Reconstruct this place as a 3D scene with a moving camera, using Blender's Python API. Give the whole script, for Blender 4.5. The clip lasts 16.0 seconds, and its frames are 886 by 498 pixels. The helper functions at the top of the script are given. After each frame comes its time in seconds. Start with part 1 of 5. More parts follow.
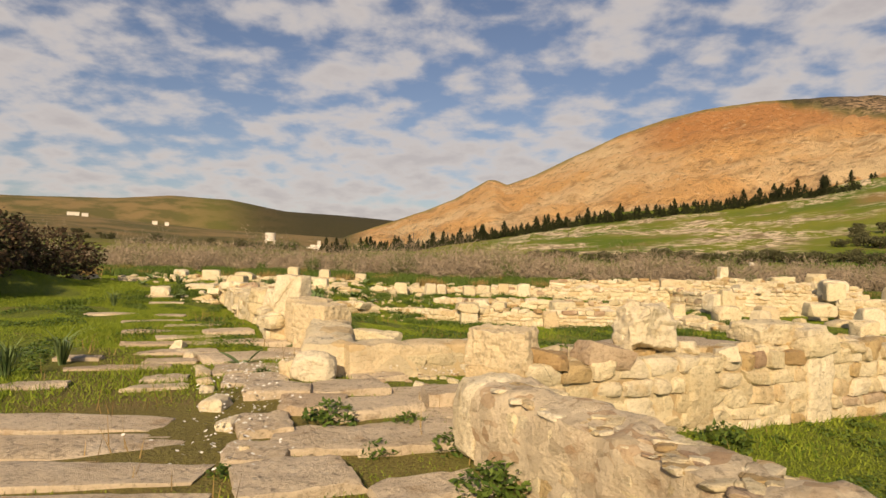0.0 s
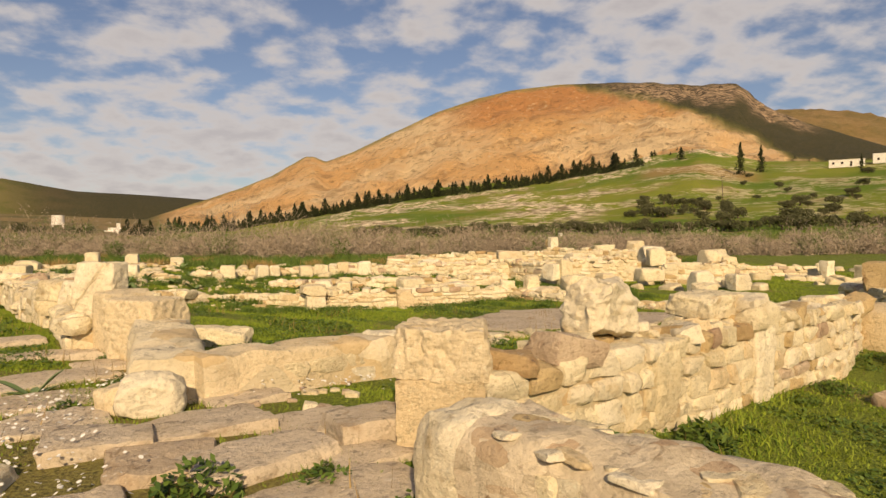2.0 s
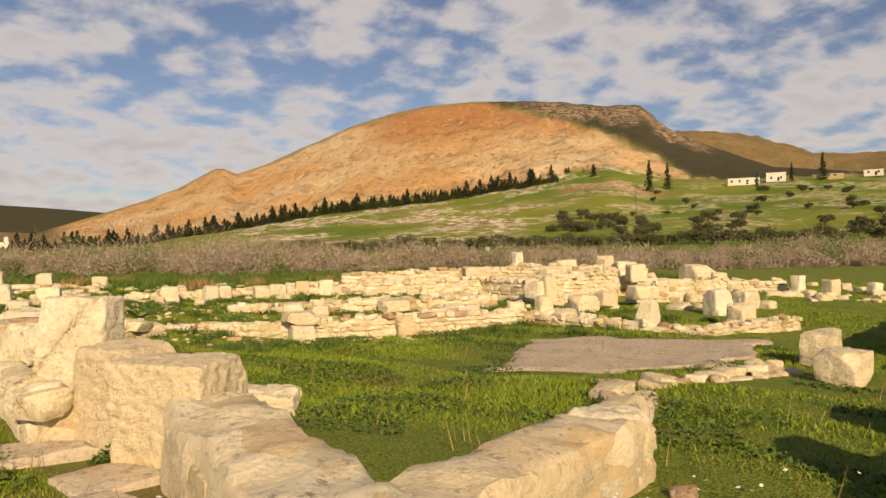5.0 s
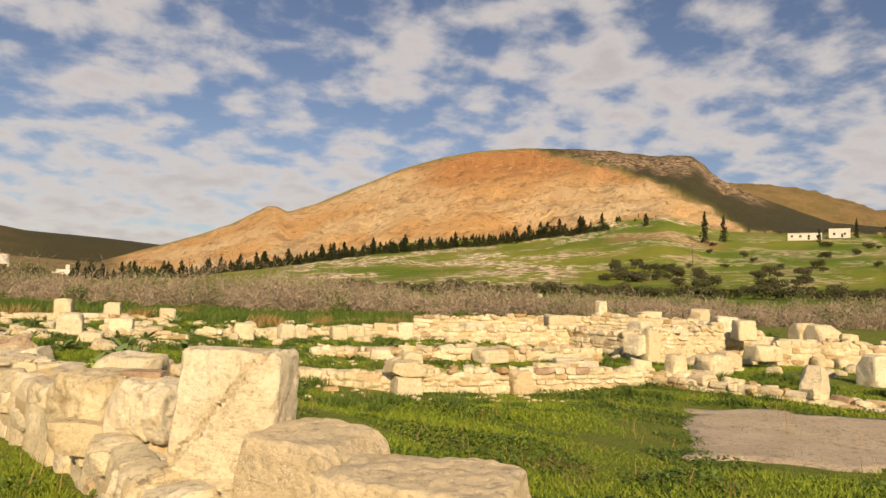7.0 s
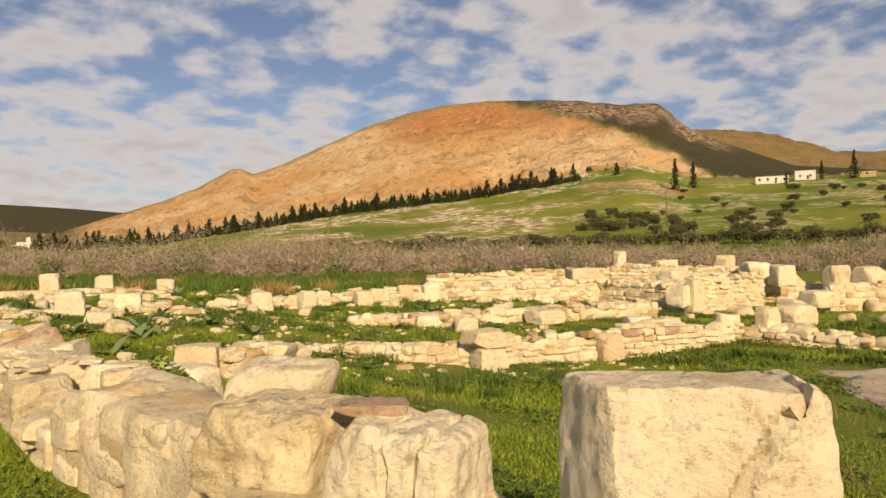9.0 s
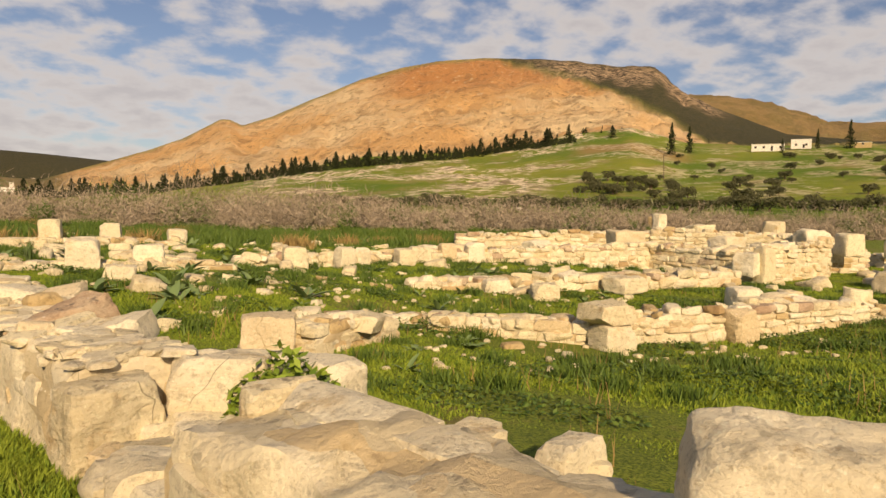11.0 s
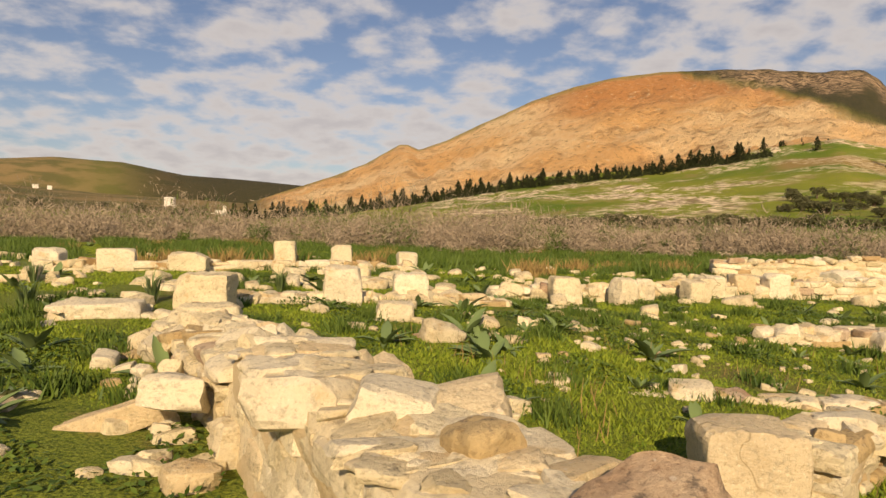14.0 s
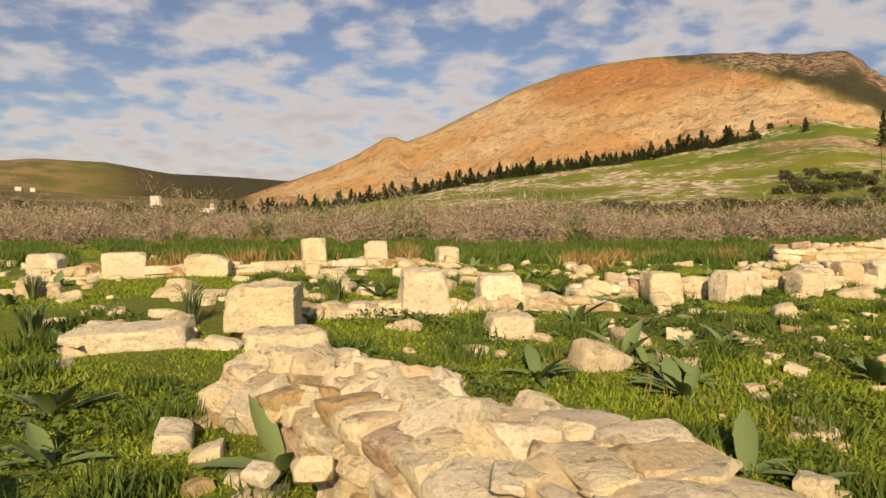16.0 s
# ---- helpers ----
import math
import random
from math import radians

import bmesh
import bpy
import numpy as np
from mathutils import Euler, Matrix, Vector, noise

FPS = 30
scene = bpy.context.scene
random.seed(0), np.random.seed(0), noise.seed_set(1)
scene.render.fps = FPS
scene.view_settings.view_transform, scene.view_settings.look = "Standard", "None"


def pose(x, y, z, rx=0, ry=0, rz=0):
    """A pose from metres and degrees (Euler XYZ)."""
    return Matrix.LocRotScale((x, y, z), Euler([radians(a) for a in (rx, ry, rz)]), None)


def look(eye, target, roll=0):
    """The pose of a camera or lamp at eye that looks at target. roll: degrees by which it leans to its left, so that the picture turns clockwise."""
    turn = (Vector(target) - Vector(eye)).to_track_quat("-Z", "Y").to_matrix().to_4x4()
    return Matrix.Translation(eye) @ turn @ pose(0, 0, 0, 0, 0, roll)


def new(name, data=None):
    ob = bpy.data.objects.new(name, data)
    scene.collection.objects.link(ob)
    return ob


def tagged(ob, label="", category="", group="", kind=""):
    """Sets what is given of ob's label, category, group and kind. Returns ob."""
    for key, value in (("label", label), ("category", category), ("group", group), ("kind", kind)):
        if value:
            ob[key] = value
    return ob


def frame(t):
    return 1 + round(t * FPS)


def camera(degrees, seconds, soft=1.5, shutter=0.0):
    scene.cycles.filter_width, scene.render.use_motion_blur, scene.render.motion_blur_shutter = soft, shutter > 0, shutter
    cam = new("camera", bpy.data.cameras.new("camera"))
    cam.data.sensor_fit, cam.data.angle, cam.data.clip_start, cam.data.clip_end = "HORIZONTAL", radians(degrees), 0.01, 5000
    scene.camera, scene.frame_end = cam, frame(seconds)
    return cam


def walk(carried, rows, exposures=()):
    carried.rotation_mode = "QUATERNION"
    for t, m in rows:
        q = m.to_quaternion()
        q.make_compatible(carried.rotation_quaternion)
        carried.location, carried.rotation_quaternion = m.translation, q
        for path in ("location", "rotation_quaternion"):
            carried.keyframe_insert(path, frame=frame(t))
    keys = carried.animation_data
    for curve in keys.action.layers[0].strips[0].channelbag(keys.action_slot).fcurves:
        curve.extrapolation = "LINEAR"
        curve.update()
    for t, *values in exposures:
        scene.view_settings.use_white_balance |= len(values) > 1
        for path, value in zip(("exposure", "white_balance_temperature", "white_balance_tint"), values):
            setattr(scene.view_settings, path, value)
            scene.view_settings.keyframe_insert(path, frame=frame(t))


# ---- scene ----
cam = camera(68.7, 16.0)
PATH = [
    (0, (0.088, 0.126, 1.581), (0.083, 2.126, 1.604), 1.2),
    (0.5, (-0.113, 0.64, 1.583), (0.005, 2.637, 1.589), -0.4),
    (1, (-0.245, 1.059, 1.572), (0.001, 3.043, 1.524), -1.4),
    (1.5, (-0.383, 1.545, 1.544), (-0.012, 3.51, 1.53), -0.4),
    (2, (-0.539, 2.124, 1.514), (-0.001, 4.05, 1.47), -0.5),
    (2.5, (-0.714, 2.725, 1.542), (0.063, 4.568, 1.535), -0.5),
    (3, (-0.929, 3.269, 1.584), (-0.116, 5.096, 1.557), 1.9),
    (3.5, (-1.224, 3.767, 1.572), (-0.383, 5.58, 1.494), 0.8),
    (4, (-1.418, 4.372, 1.527), (-0.596, 6.195, 1.519), -1.2),
    (4.2, (-1.528, 4.594, 1.569), (-0.741, 6.432, 1.572), 0.3),
    (6.3, (-2.554, 7.151, 1.567), (-1.776, 8.994, 1.574), -2.6),
    (6.5, (-2.604, 7.383, 1.531), (-1.924, 9.259, 1.659), 0.4),
    (7, (-2.844, 8.089, 1.545), (-2.19, 9.974, 1.676), 1.8),
    (7.5, (-3.12, 8.753, 1.531), (-2.324, 10.587, 1.488), -1.6),
    (8, (-3.424, 9.457, 1.553), (-2.739, 11.334, 1.654), -0.2),
    (8.5, (-3.75, 10.065, 1.543), (-2.944, 11.895, 1.505), 0.5),
    (9, (-4.04, 10.644, 1.549), (-3.297, 12.501, 1.547), -0.6),
    (9.2, (-4.173, 10.816, 1.612), (-3.441, 12.677, 1.6), -0.0),
    (11.3, (-5.004, 13.803, 1.418), (-4.227, 15.641, 1.276), 1.2),
    (11.5, (-5.068, 14.063, 1.423), (-4.299, 15.903, 1.274), 1.0),
    (12, (-5.321, 14.642, 1.419), (-4.552, 16.484, 1.294), 2.5),
    (12.5, (-5.6, 15.272, 1.393), (-4.988, 17.172, 1.267), 0.9),
    (13, (-5.895, 15.919, 1.427), (-5.498, 17.877, 1.339), 0.2),
    (13.5, (-6.153, 16.533, 1.417), (-5.75, 18.489, 1.305), -0.6),
    (14, (-6.392, 17.242, 1.382), (-6.115, 19.221, 1.306), 1.1),
    (14.5, (-6.667, 17.931, 1.338), (-6.359, 19.905, 1.252), 0.2),
    (15, (-6.95, 18.572, 1.354), (-6.654, 20.548, 1.278), -1.0),
    (15.5, (-7.265, 19.084, 1.367), (-6.97, 21.061, 1.298), -1.7),
    (16, (-7.621, 19.557, 1.355), (-7.311, 21.53, 1.253), -0.5),
]
walk(cam, [(t, look(*p)) for t, *p in PATH], exposures=[(0, 0.15, 7450, 12), (4.2, 0.18, 7450, 12), (6.5, 0.27, 7400, 11), (9, 0.24, 7450, 12), (16, 0.24, 7450, 12)])

# ---- light ----
SUN_TO = Vector((-0.16, -0.86, 0.46)).normalized()   # towards the sun
world = bpy.data.worlds.new("sky")
scene.world = world
world.use_nodes = True


def nodes_of(tree):
    """A short way to add linked nodes: add(type, {socket: value or output socket}, **attributes)."""
    def add(kind, ins=None, **attrs):
        n = tree.nodes.new(kind)
        for k, v in attrs.items():
            if k == "blend_type":
                n.blend_type = v
            elif k == "data_type":
                n.data_type = v
            elif k == "operation":
                n.operation = v
            elif k == "attribute_name":
                n.attribute_name = v
            elif k == "feature":
                n.feature = v
            elif k == "interpolation_type":
                n.interpolation_type = v
        for k, v in (ins or {}).items():
            if isinstance(v, bpy.types.NodeSocket):
                tree.links.new(v, n.inputs[k])
            else:
                n.inputs[k].default_value = v
        return n
    return add


def build_sky():
    t = world.node_tree
    t.nodes.clear()
    add = nodes_of(t)
    sky = t.nodes.new("ShaderNodeTexSky")
    sky.sky_type = "NISHITA"
    sky.sun_disc = False
    sky.sun_elevation = math.asin(SUN_TO.z)
    sky.sun_rotation = math.atan2(SUN_TO.x, SUN_TO.y)
    sky.air_density, sky.dust_density, sky.ozone_density = 1.0, 0.6, 2.0
    co = add("ShaderNodeTexCoord")
    sep = add("ShaderNodeSeparateXYZ", {0: co.outputs["Generated"]})
    up = add("ShaderNodeMath", {0: sep.outputs[2], 1: 0.0}, operation="MAXIMUM")
    low = add("ShaderNodeMath", {0: up.outputs[0], 1: 0.26}, operation="ADD")
    px = add("ShaderNodeMath", {0: sep.outputs[0], 1: low.outputs[0]}, operation="DIVIDE")
    py = add("ShaderNodeMath", {0: sep.outputs[1], 1: low.outputs[0]}, operation="DIVIDE")
    flat = add("ShaderNodeCombineXYZ", {0: px.outputs[0], 1: py.outputs[0], 2: 1.7})
    big = add("ShaderNodeTexNoise", {"Vector": flat.outputs[0], "Scale": 1.9, "Detail": 3.0, "Roughness": 0.5})
    puffs = add("ShaderNodeTexNoise", {"Vector": flat.outputs[0], "Scale": 6.4, "Detail": 8.0, "Roughness": 0.52, "Distortion": 0.1})
    mixed = add("ShaderNodeMix", {0: 0.66, 2: big.outputs[0], 3: puffs.outputs[0]}, data_type="FLOAT")
    haze = add("ShaderNodeMapRange", {0: up.outputs[0], 1: 0.02, 2: 0.48, 3: 0.10, 4: -0.035})
    dens = add("ShaderNodeMath", {0: mixed.outputs[0], 1: haze.outputs[0]}, operation="ADD")
    cover = add("ShaderNodeMapRange", {0: dens.outputs[0], 1: 0.44, 2: 0.625}, interpolation_type="SMOOTHSTEP")
    core = add("ShaderNodeMapRange", {0: dens.outputs[0], 1: 0.56, 2: 0.70})
    cloud = add("ShaderNodeMix", {0: core.outputs[0], 6: (5.5, 5.4, 5.6, 1), 7: (4.4, 4.3, 4.6, 1)}, data_type="RGBA")
    blue = add("ShaderNodeMix", {0: 1.0, 6: sky.outputs[0], 7: (0.66, 0.64, 0.72, 1)}, data_type="RGBA", blend_type="MULTIPLY")
    fade = add("ShaderNodeMath", {0: cover.outputs[0], 1: 0.9}, operation="MULTIPLY")
    both = add("ShaderNodeMix", {0: fade.outputs[0], 6: blue.outputs[2], 7: cloud.outputs[2]}, data_type="RGBA")
    bg = add("ShaderNodeBackground", {0: both.outputs[2], 1: 0.10})
    out = add("ShaderNodeOutputWorld", {0: bg.outputs[0]})


build_sky()
sun = new("sun", bpy.data.lights.new("sun", "SUN"))
sun.data.energy, sun.data.angle, sun.data.color = 4.6, radians(0.6), (1.0, 0.80, 0.55)
sun.matrix_world = look(SUN_TO * 50, (0, 0, 0))


# ---- materials ----
def material(name, build, rough=0.9):
    m = bpy.data.materials.new(name)
    m.use_nodes = True
    t = m.node_tree
    b = t.nodes["Principled BSDF"]
    b.inputs["Roughness"].default_value = rough
    b.inputs["Specular IOR Level"].default_value = 0.25
    add = nodes_of(t)
    colour, bump = build(t, add)
    t.links.new(colour, b.inputs["Base Color"])
    if bump is not None:
        height, strength, dist = bump
        n = add("ShaderNodeBump", {"Height": height, "Strength": strength, "Distance": dist})
        t.links.new(n.outputs[0], b.inputs["Normal"])
    return m


def noise_at(add, vec, scale, detail=5.0, rough=0.55):
    return add("ShaderNodeTexNoise", {"Vector": vec, "Scale": scale, "Detail": detail, "Roughness": rough}).outputs[0]


def span(add, value, a, b, lo=0.0, hi=1.0):
    return add("ShaderNodeMapRange", {0: value, 1: a, 2: b, 3: lo, 4: hi}, interpolation_type="SMOOTHSTEP").outputs[0]


def mix(add, f, a, b, kind="MIX"):
    ins = {0: f}
    for k, v in ((6, a), (7, b)):
        ins[k] = v if isinstance(v, bpy.types.NodeSocket) else (*v, 1)
    return add("ShaderNodeMix", ins, data_type="RGBA", blend_type=kind).outputs[2]


def stone_look(base, pale, rust, lichen=0.5):
    def build(t, add):
        pos = add("ShaderNodeNewGeometry").outputs["Position"]
        rnd = add("ShaderNodeObjectInfo").outputs["Random"]
        c = mix(add, rnd, base, pale)
        tone = noise_at(add, pos, 1.7, 4)
        c = mix(add, span(add, tone, 0.42, 0.68), c, pale)
        patina = noise_at(add, pos, 0.9, 7, 0.62)
        c = mix(add, span(add, patina, 0.50, 0.66, 0, 0.4), c, [base[0] * 0.66, base[1] * 0.68, base[2] * 0.74])
        bent = add("ShaderNodeVectorMath", {0: pos, 1: add("ShaderNodeTexNoise", {"Vector": pos, "Scale": 1.5, "Detail": 2.0}).outputs[1]}, operation="ADD").outputs[0]
        crack = add("ShaderNodeTexVoronoi", {"Vector": bent, "Scale": 0.8}, feature="DISTANCE_TO_EDGE").outputs[0]
        line = add("ShaderNodeMath", {0: span(add, crack, 0.006, 0.0, 0, 0.8), 1: span(add, patina, 0.50, 0.58)}, operation="MULTIPLY").outputs[0]
        c = mix(add, line, c, [v * 0.25 for v in base])
        stain = noise_at(add, pos, 3.6, 6, 0.6)
        c = mix(add, span(add, stain, 0.56, 0.72, 0, 0.6), c, rust)
        odd = add("ShaderNodeMath", {0: rnd, 1: 0.88}, operation="GREATER_THAN").outputs[0]
        odd2 = add("ShaderNodeMath", {0: odd, 1: 0.45}, operation="MULTIPLY").outputs[0]
        c = mix(add, odd2, c, rust)
        grit = noise_at(add, pos, 19, 9, 0.72)
        c = mix(add, span(add, grit, 0.34, 0.50, 0.5, 0), c, [v * 0.42 for v in base])
        veins = noise_at(add, add("ShaderNodeVectorMath", {0: pos, 1: (1.0, 1.0, 2.6)}, operation="MULTIPLY").outputs[0], 7.0, 10, 0.7)
        c = mix(add, span(add, veins, 0.41, 0.33, 0, 0.45), c, [base[0] * 0.46, base[1] * 0.36, base[2] * 0.27])
        fleck = noise_at(add, pos, 42, 4, 0.75)
        c = mix(add, span(add, fleck, 0.44, 0.32, 0, 0.5), c, [rust[0] * 0.6, rust[1] * 0.6, rust[2] * 0.6])
        c = mix(add, span(add, fleck, 0.57, 0.68, 0, 0.45), c, [min(0.84, v * 1.22) for v in pale])
        spots = noise_at(add, pos, 11, 4, 0.7)
        nz = add("ShaderNodeSeparateXYZ", {0: add("ShaderNodeNewGeometry").outputs["True Normal"]}).outputs[2]
        upw = span(add, nz, 0.3, 0.8)
        lf = add("ShaderNodeMath", {0: span(add, spots, 0.55, 0.66, 0, lichen), 1: add("ShaderNodeMath", {0: upw, 1: 0.25}, operation="ADD").outputs[0]}, operation="MULTIPLY").outputs[0]
        c = mix(add, lf, c, (0.13, 0.105, 0.085))
        white = span(add, noise_at(add, pos, 15, 2, 0.5), 0.66, 0.72, 0, 0.5)
        wf = add("ShaderNodeMath", {0: white, 1: upw}, operation="MULTIPLY").outputs[0]
        c = mix(add, wf, c, (0.66, 0.60, 0.50))
        pits = add("ShaderNodeTexVoronoi", {"Vector": pos, "Scale": 17.0}).outputs[0]
        h = add("ShaderNodeMath", {0: grit, 1: span(add, pits, 0.0, 0.3, 0, 0.18)}, operation="ADD").outputs[0]
        h2 = add("ShaderNodeMath", {0: h, 1: noise_at(add, pos, 6, 5, 0.6)}, operation="ADD").outputs[0]
        ledge = add("ShaderNodeVectorMath", {0: pos, 1: (1.0, 1.0, 2.6)}, operation="MULTIPLY").outputs[0]
        h3 = add("ShaderNodeMath", {0: h2, 1: noise_at(add, ledge, 7.0, 10, 0.7)}, operation="ADD").outputs[0]
        return c, (h3, 0.7, 0.04)
    return build


def masonry_look(base, pale, rust, size=6.0):
    """Stones bedded in mortar, for the hearting of walls."""
    inner = stone_look(base, pale, rust, 0.5)

    def build(t, add):
        c, (h, strength, dist) = inner(t, add)
        pos = add("ShaderNodeNewGeometry").outputs["Position"]
        wob = add("ShaderNodeTexNoise", {"Vector": pos, "Scale": 3.0, "Detail": 3.0}).outputs[1]
        small = add("ShaderNodeVectorMath", {0: wob, 1: (0.16, 0.16, 0.10)}, operation="MULTIPLY").outputs[0]
        q = add("ShaderNodeVectorMath", {0: add("ShaderNodeVectorMath", {0: pos, 1: small}, operation="ADD").outputs[0], 1: (1.0, 1.0, 1.6)}, operation="MULTIPLY").outputs[0]
        cell = add("ShaderNodeTexVoronoi", {"Vector": q, "Scale": size})
        edge = add("ShaderNodeTexVoronoi", {"Vector": q, "Scale": size}, feature="DISTANCE_TO_EDGE").outputs[0]
        tint = add("ShaderNodeSeparateColor", {0: cell.outputs[1]}).outputs
        c = mix(add, span(add, tint[0], 0.2, 1.0, 0, 0.55), c, pale)
        c = mix(add, span(add, tint[1], 0.72, 0.95, 0, 0.6), c, rust)
        c = mix(add, span(add, tint[2], 0.6, 1.0, 0, 0.45), c, [v * 0.62 for v in base])
        c = mix(add, span(add, edge, 0.035, 0.0, 0, 0.10), c, [base[0] * 0.5, base[1] * 0.45, base[2] * 0.38])
        rough = add("ShaderNodeMath", {0: h, 1: noise_at(add, pos, 9.0, 8, 0.68)}, operation="ADD").outputs[0]
        return c, (rough, 0.6, 0.036)
    return build


LIME = material("limestone", stone_look((0.62, 0.515, 0.32), (0.77, 0.68, 0.47), (0.50, 0.32, 0.14)))
PALE = material("pale_limestone", stone_look((0.68, 0.585, 0.40), (0.80, 0.72, 0.54), (0.56, 0.40, 0.19), 0.3))
RUSTY = material("iron_stained_stone", stone_look((0.37, 0.245, 0.155), (0.56, 0.45, 0.32), (0.32, 0.165, 0.085), 0.7))
PAVE = material("paving_stone", stone_look((0.54, 0.44, 0.31), (0.66, 0.56, 0.42), (0.40, 0.27, 0.15), 0.45))
MORTAR = material("mortared_rubble", masonry_look((0.58, 0.48, 0.30), (0.76, 0.67, 0.47), (0.46, 0.30, 0.14)))
PLASTER = material("smooth_masonry", masonry_look((0.65, 0.55, 0.36), (0.78, 0.69, 0.50), (0.55, 0.39, 0.19), 2.6))
STAINED = material("stained_rubble", masonry_look((0.47, 0.37, 0.24), (0.68, 0.58, 0.42), (0.38, 0.22, 0.11), 8.0))
OCHRE = material("ochre_stone", stone_look((0.46, 0.33, 0.16), (0.54, 0.41, 0.22), (0.32, 0.18, 0.08), 0.6))


def attr(add, name):
    return add("ShaderNodeAttribute", attribute_name=name).outputs["Fac"]


def ground_look(t, add):
    pos = add("ShaderNodeNewGeometry").outputs["Position"]
    n1, n2, n3 = noise_at(add, pos, 0.55, 5), noise_at(add, pos, 5.0, 6, 0.6), noise_at(add, pos, 40, 4, 0.6)
    grass = mix(add, n2, (0.12, 0.175, 0.018), (0.27, 0.30, 0.045))
    grass = mix(add, span(add, n3, 0.35, 0.6), [0.065, 0.10, 0.012], grass)
    soil = mix(add, n3, (0.13, 0.075, 0.035), (0.30, 0.20, 0.10))
    bare = span(add, add("ShaderNodeMath", {0: n1, 1: add("ShaderNodeMath", {0: n2, 1: 0.35}, operation="MULTIPLY").outputs[0]}, operation="ADD").outputs[0], 0.74, 0.88, 0, 0.55)
    near = mix(add, bare, grass, soil)
    near = mix(add, attr(add, "trod"), near, soil)
    # far hills
    far1, far2, far3 = noise_at(add, pos, 0.012, 6, 0.55), noise_at(add, pos, 0.06, 7, 0.65), noise_at(add, pos, 0.25, 6, 0.7)
    field = mix(add, span(add, far1, 0.35, 0.65), (0.11, 0.18, 0.014), (0.24, 0.26, 0.030))
    field = mix(add, span(add, far2, 0.52, 0.66, 0, 0.6), field, (0.30, 0.23, 0.085))
    field = mix(add, attr(add, "tan_field"), field, (0.34, 0.21, 0.085))
    outcrop = mix(add, span(add, far3, 0.42, 0.60), (0.26, 0.19, 0.11), (0.84, 0.70, 0.48))
    ofac = add("ShaderNodeMath", {0: attr(add, "outcrop"), 1: span(add, add("ShaderNodeMath", {0: far3, 1: far2}, operation="ADD").outputs[0], 0.95, 1.01)}, operation="MULTIPLY").outputs[0]
    patchy = span(add, noise_at(add, add("ShaderNodeVectorMath", {0: pos, 1: (1.0, 1.0, 2.5)}, operation="MULTIPLY").outputs[0], 0.022, 4, 0.55), 0.44, 0.52)
    ofac = add("ShaderNodeMath", {0: ofac, 1: patchy}, operation="MULTIPLY").outputs[0]
    field = mix(add, ofac, field, outcrop)
    stretch = add("ShaderNodeVectorMath", {0: pos, 1: (1.0, 1.0, 0.35)}, operation="MULTIPLY").outputs[0]
    crag, crag2 = noise_at(add, stretch, 0.022, 9, 0.66), noise_at(add, stretch, 0.0045, 6, 0.6)
    crag3 = noise_at(add, stretch, 0.09, 6, 0.7)
    rock = mix(add, span(add, crag2, 0.36, 0.60), (0.82, 0.62, 0.36), (0.76, 0.45, 0.19))
    rock = mix(add, attr(add, "red_rock"), rock, (0.58, 0.27, 0.10))
    rock = mix(add, span(add, crag, 0.50, 0.36, 0, 0.6), rock, (0.36, 0.20, 0.09))
    rock = mix(add, span(add, crag3, 0.56, 0.68, 0, 0.7), rock, (0.80, 0.62, 0.38))
    # dark brown marks painted as small shadows between the crags
    rock = mix(add, span(add, crag3, 0.45, 0.34, 0, 0.65), rock, (0.20, 0.105, 0.045))
    # scrub green darkened so that cloud shadow is part of the colour
    shaded_scrub = mix(add, span(add, far3, 0.4, 0.62), (0.030, 0.032, 0.014), (0.078, 0.066, 0.029))
    shaded_scrub = mix(add, attr(add, "brow"), shaded_scrub, mix(add, span(add, crag3, 0.40, 0.62), (0.045, 0.034, 0.022), (0.40, 0.285, 0.175)))
    gold = mix(add, span(add, far1, 0.40, 0.6), (0.25, 0.18, 0.080), (0.125, 0.115, 0.042))
    far = mix(add, attr(add, "rock"), field, rock)
    far = mix(add, attr(add, "maquis"), far, shaded_scrub)
    far = mix(add, attr(add, "gold"), far, gold)
    c = mix(add, attr(add, "farness"), near, far)
    h = add("ShaderNodeMath", {0: n3, 1: n2}, operation="ADD").outputs[0]
    h = add("ShaderNodeMath", {0: h, 1: 0.04}, operation="MULTIPLY").outputs[0]
    cliffs = add("ShaderNodeMath", {0: crag, 1: crag3}, operation="ADD").outputs[0]
    tall = add("ShaderNodeMath", {0: attr(add, "rock"), 1: 30.0}, operation="MULTIPLY").outputs[0]
    h = add("ShaderNodeMath", {0: cliffs, 1: tall, 2: h}, operation="MULTIPLY_ADD").outputs[0]
    lumps = add("ShaderNodeMath", {0: attr(add, "farness"), 1: 3.0}, operation="MULTIPLY").outputs[0]
    h = add("ShaderNodeMath", {0: far3, 1: lumps, 2: h}, operation="MULTIPLY_ADD").outputs[0]
    return c, (h, 0.75, 1.0)


GROUND = material("ground", ground_look, 1.0)


def leaf_look(dark, light, veins=0.0):
    def build(t, add):
        g = add("ShaderNodeNewGeometry")
        rnd = g.outputs["Random Per Island"]
        c = mix(add, rnd, dark, light)
        c = mix(add, span(add, noise_at(add, g.outputs["Position"], 2.0, 4), 0.4, 0.65, 0, 0.5), c, [v * 0.75 for v in light])
        return c, None
    return build


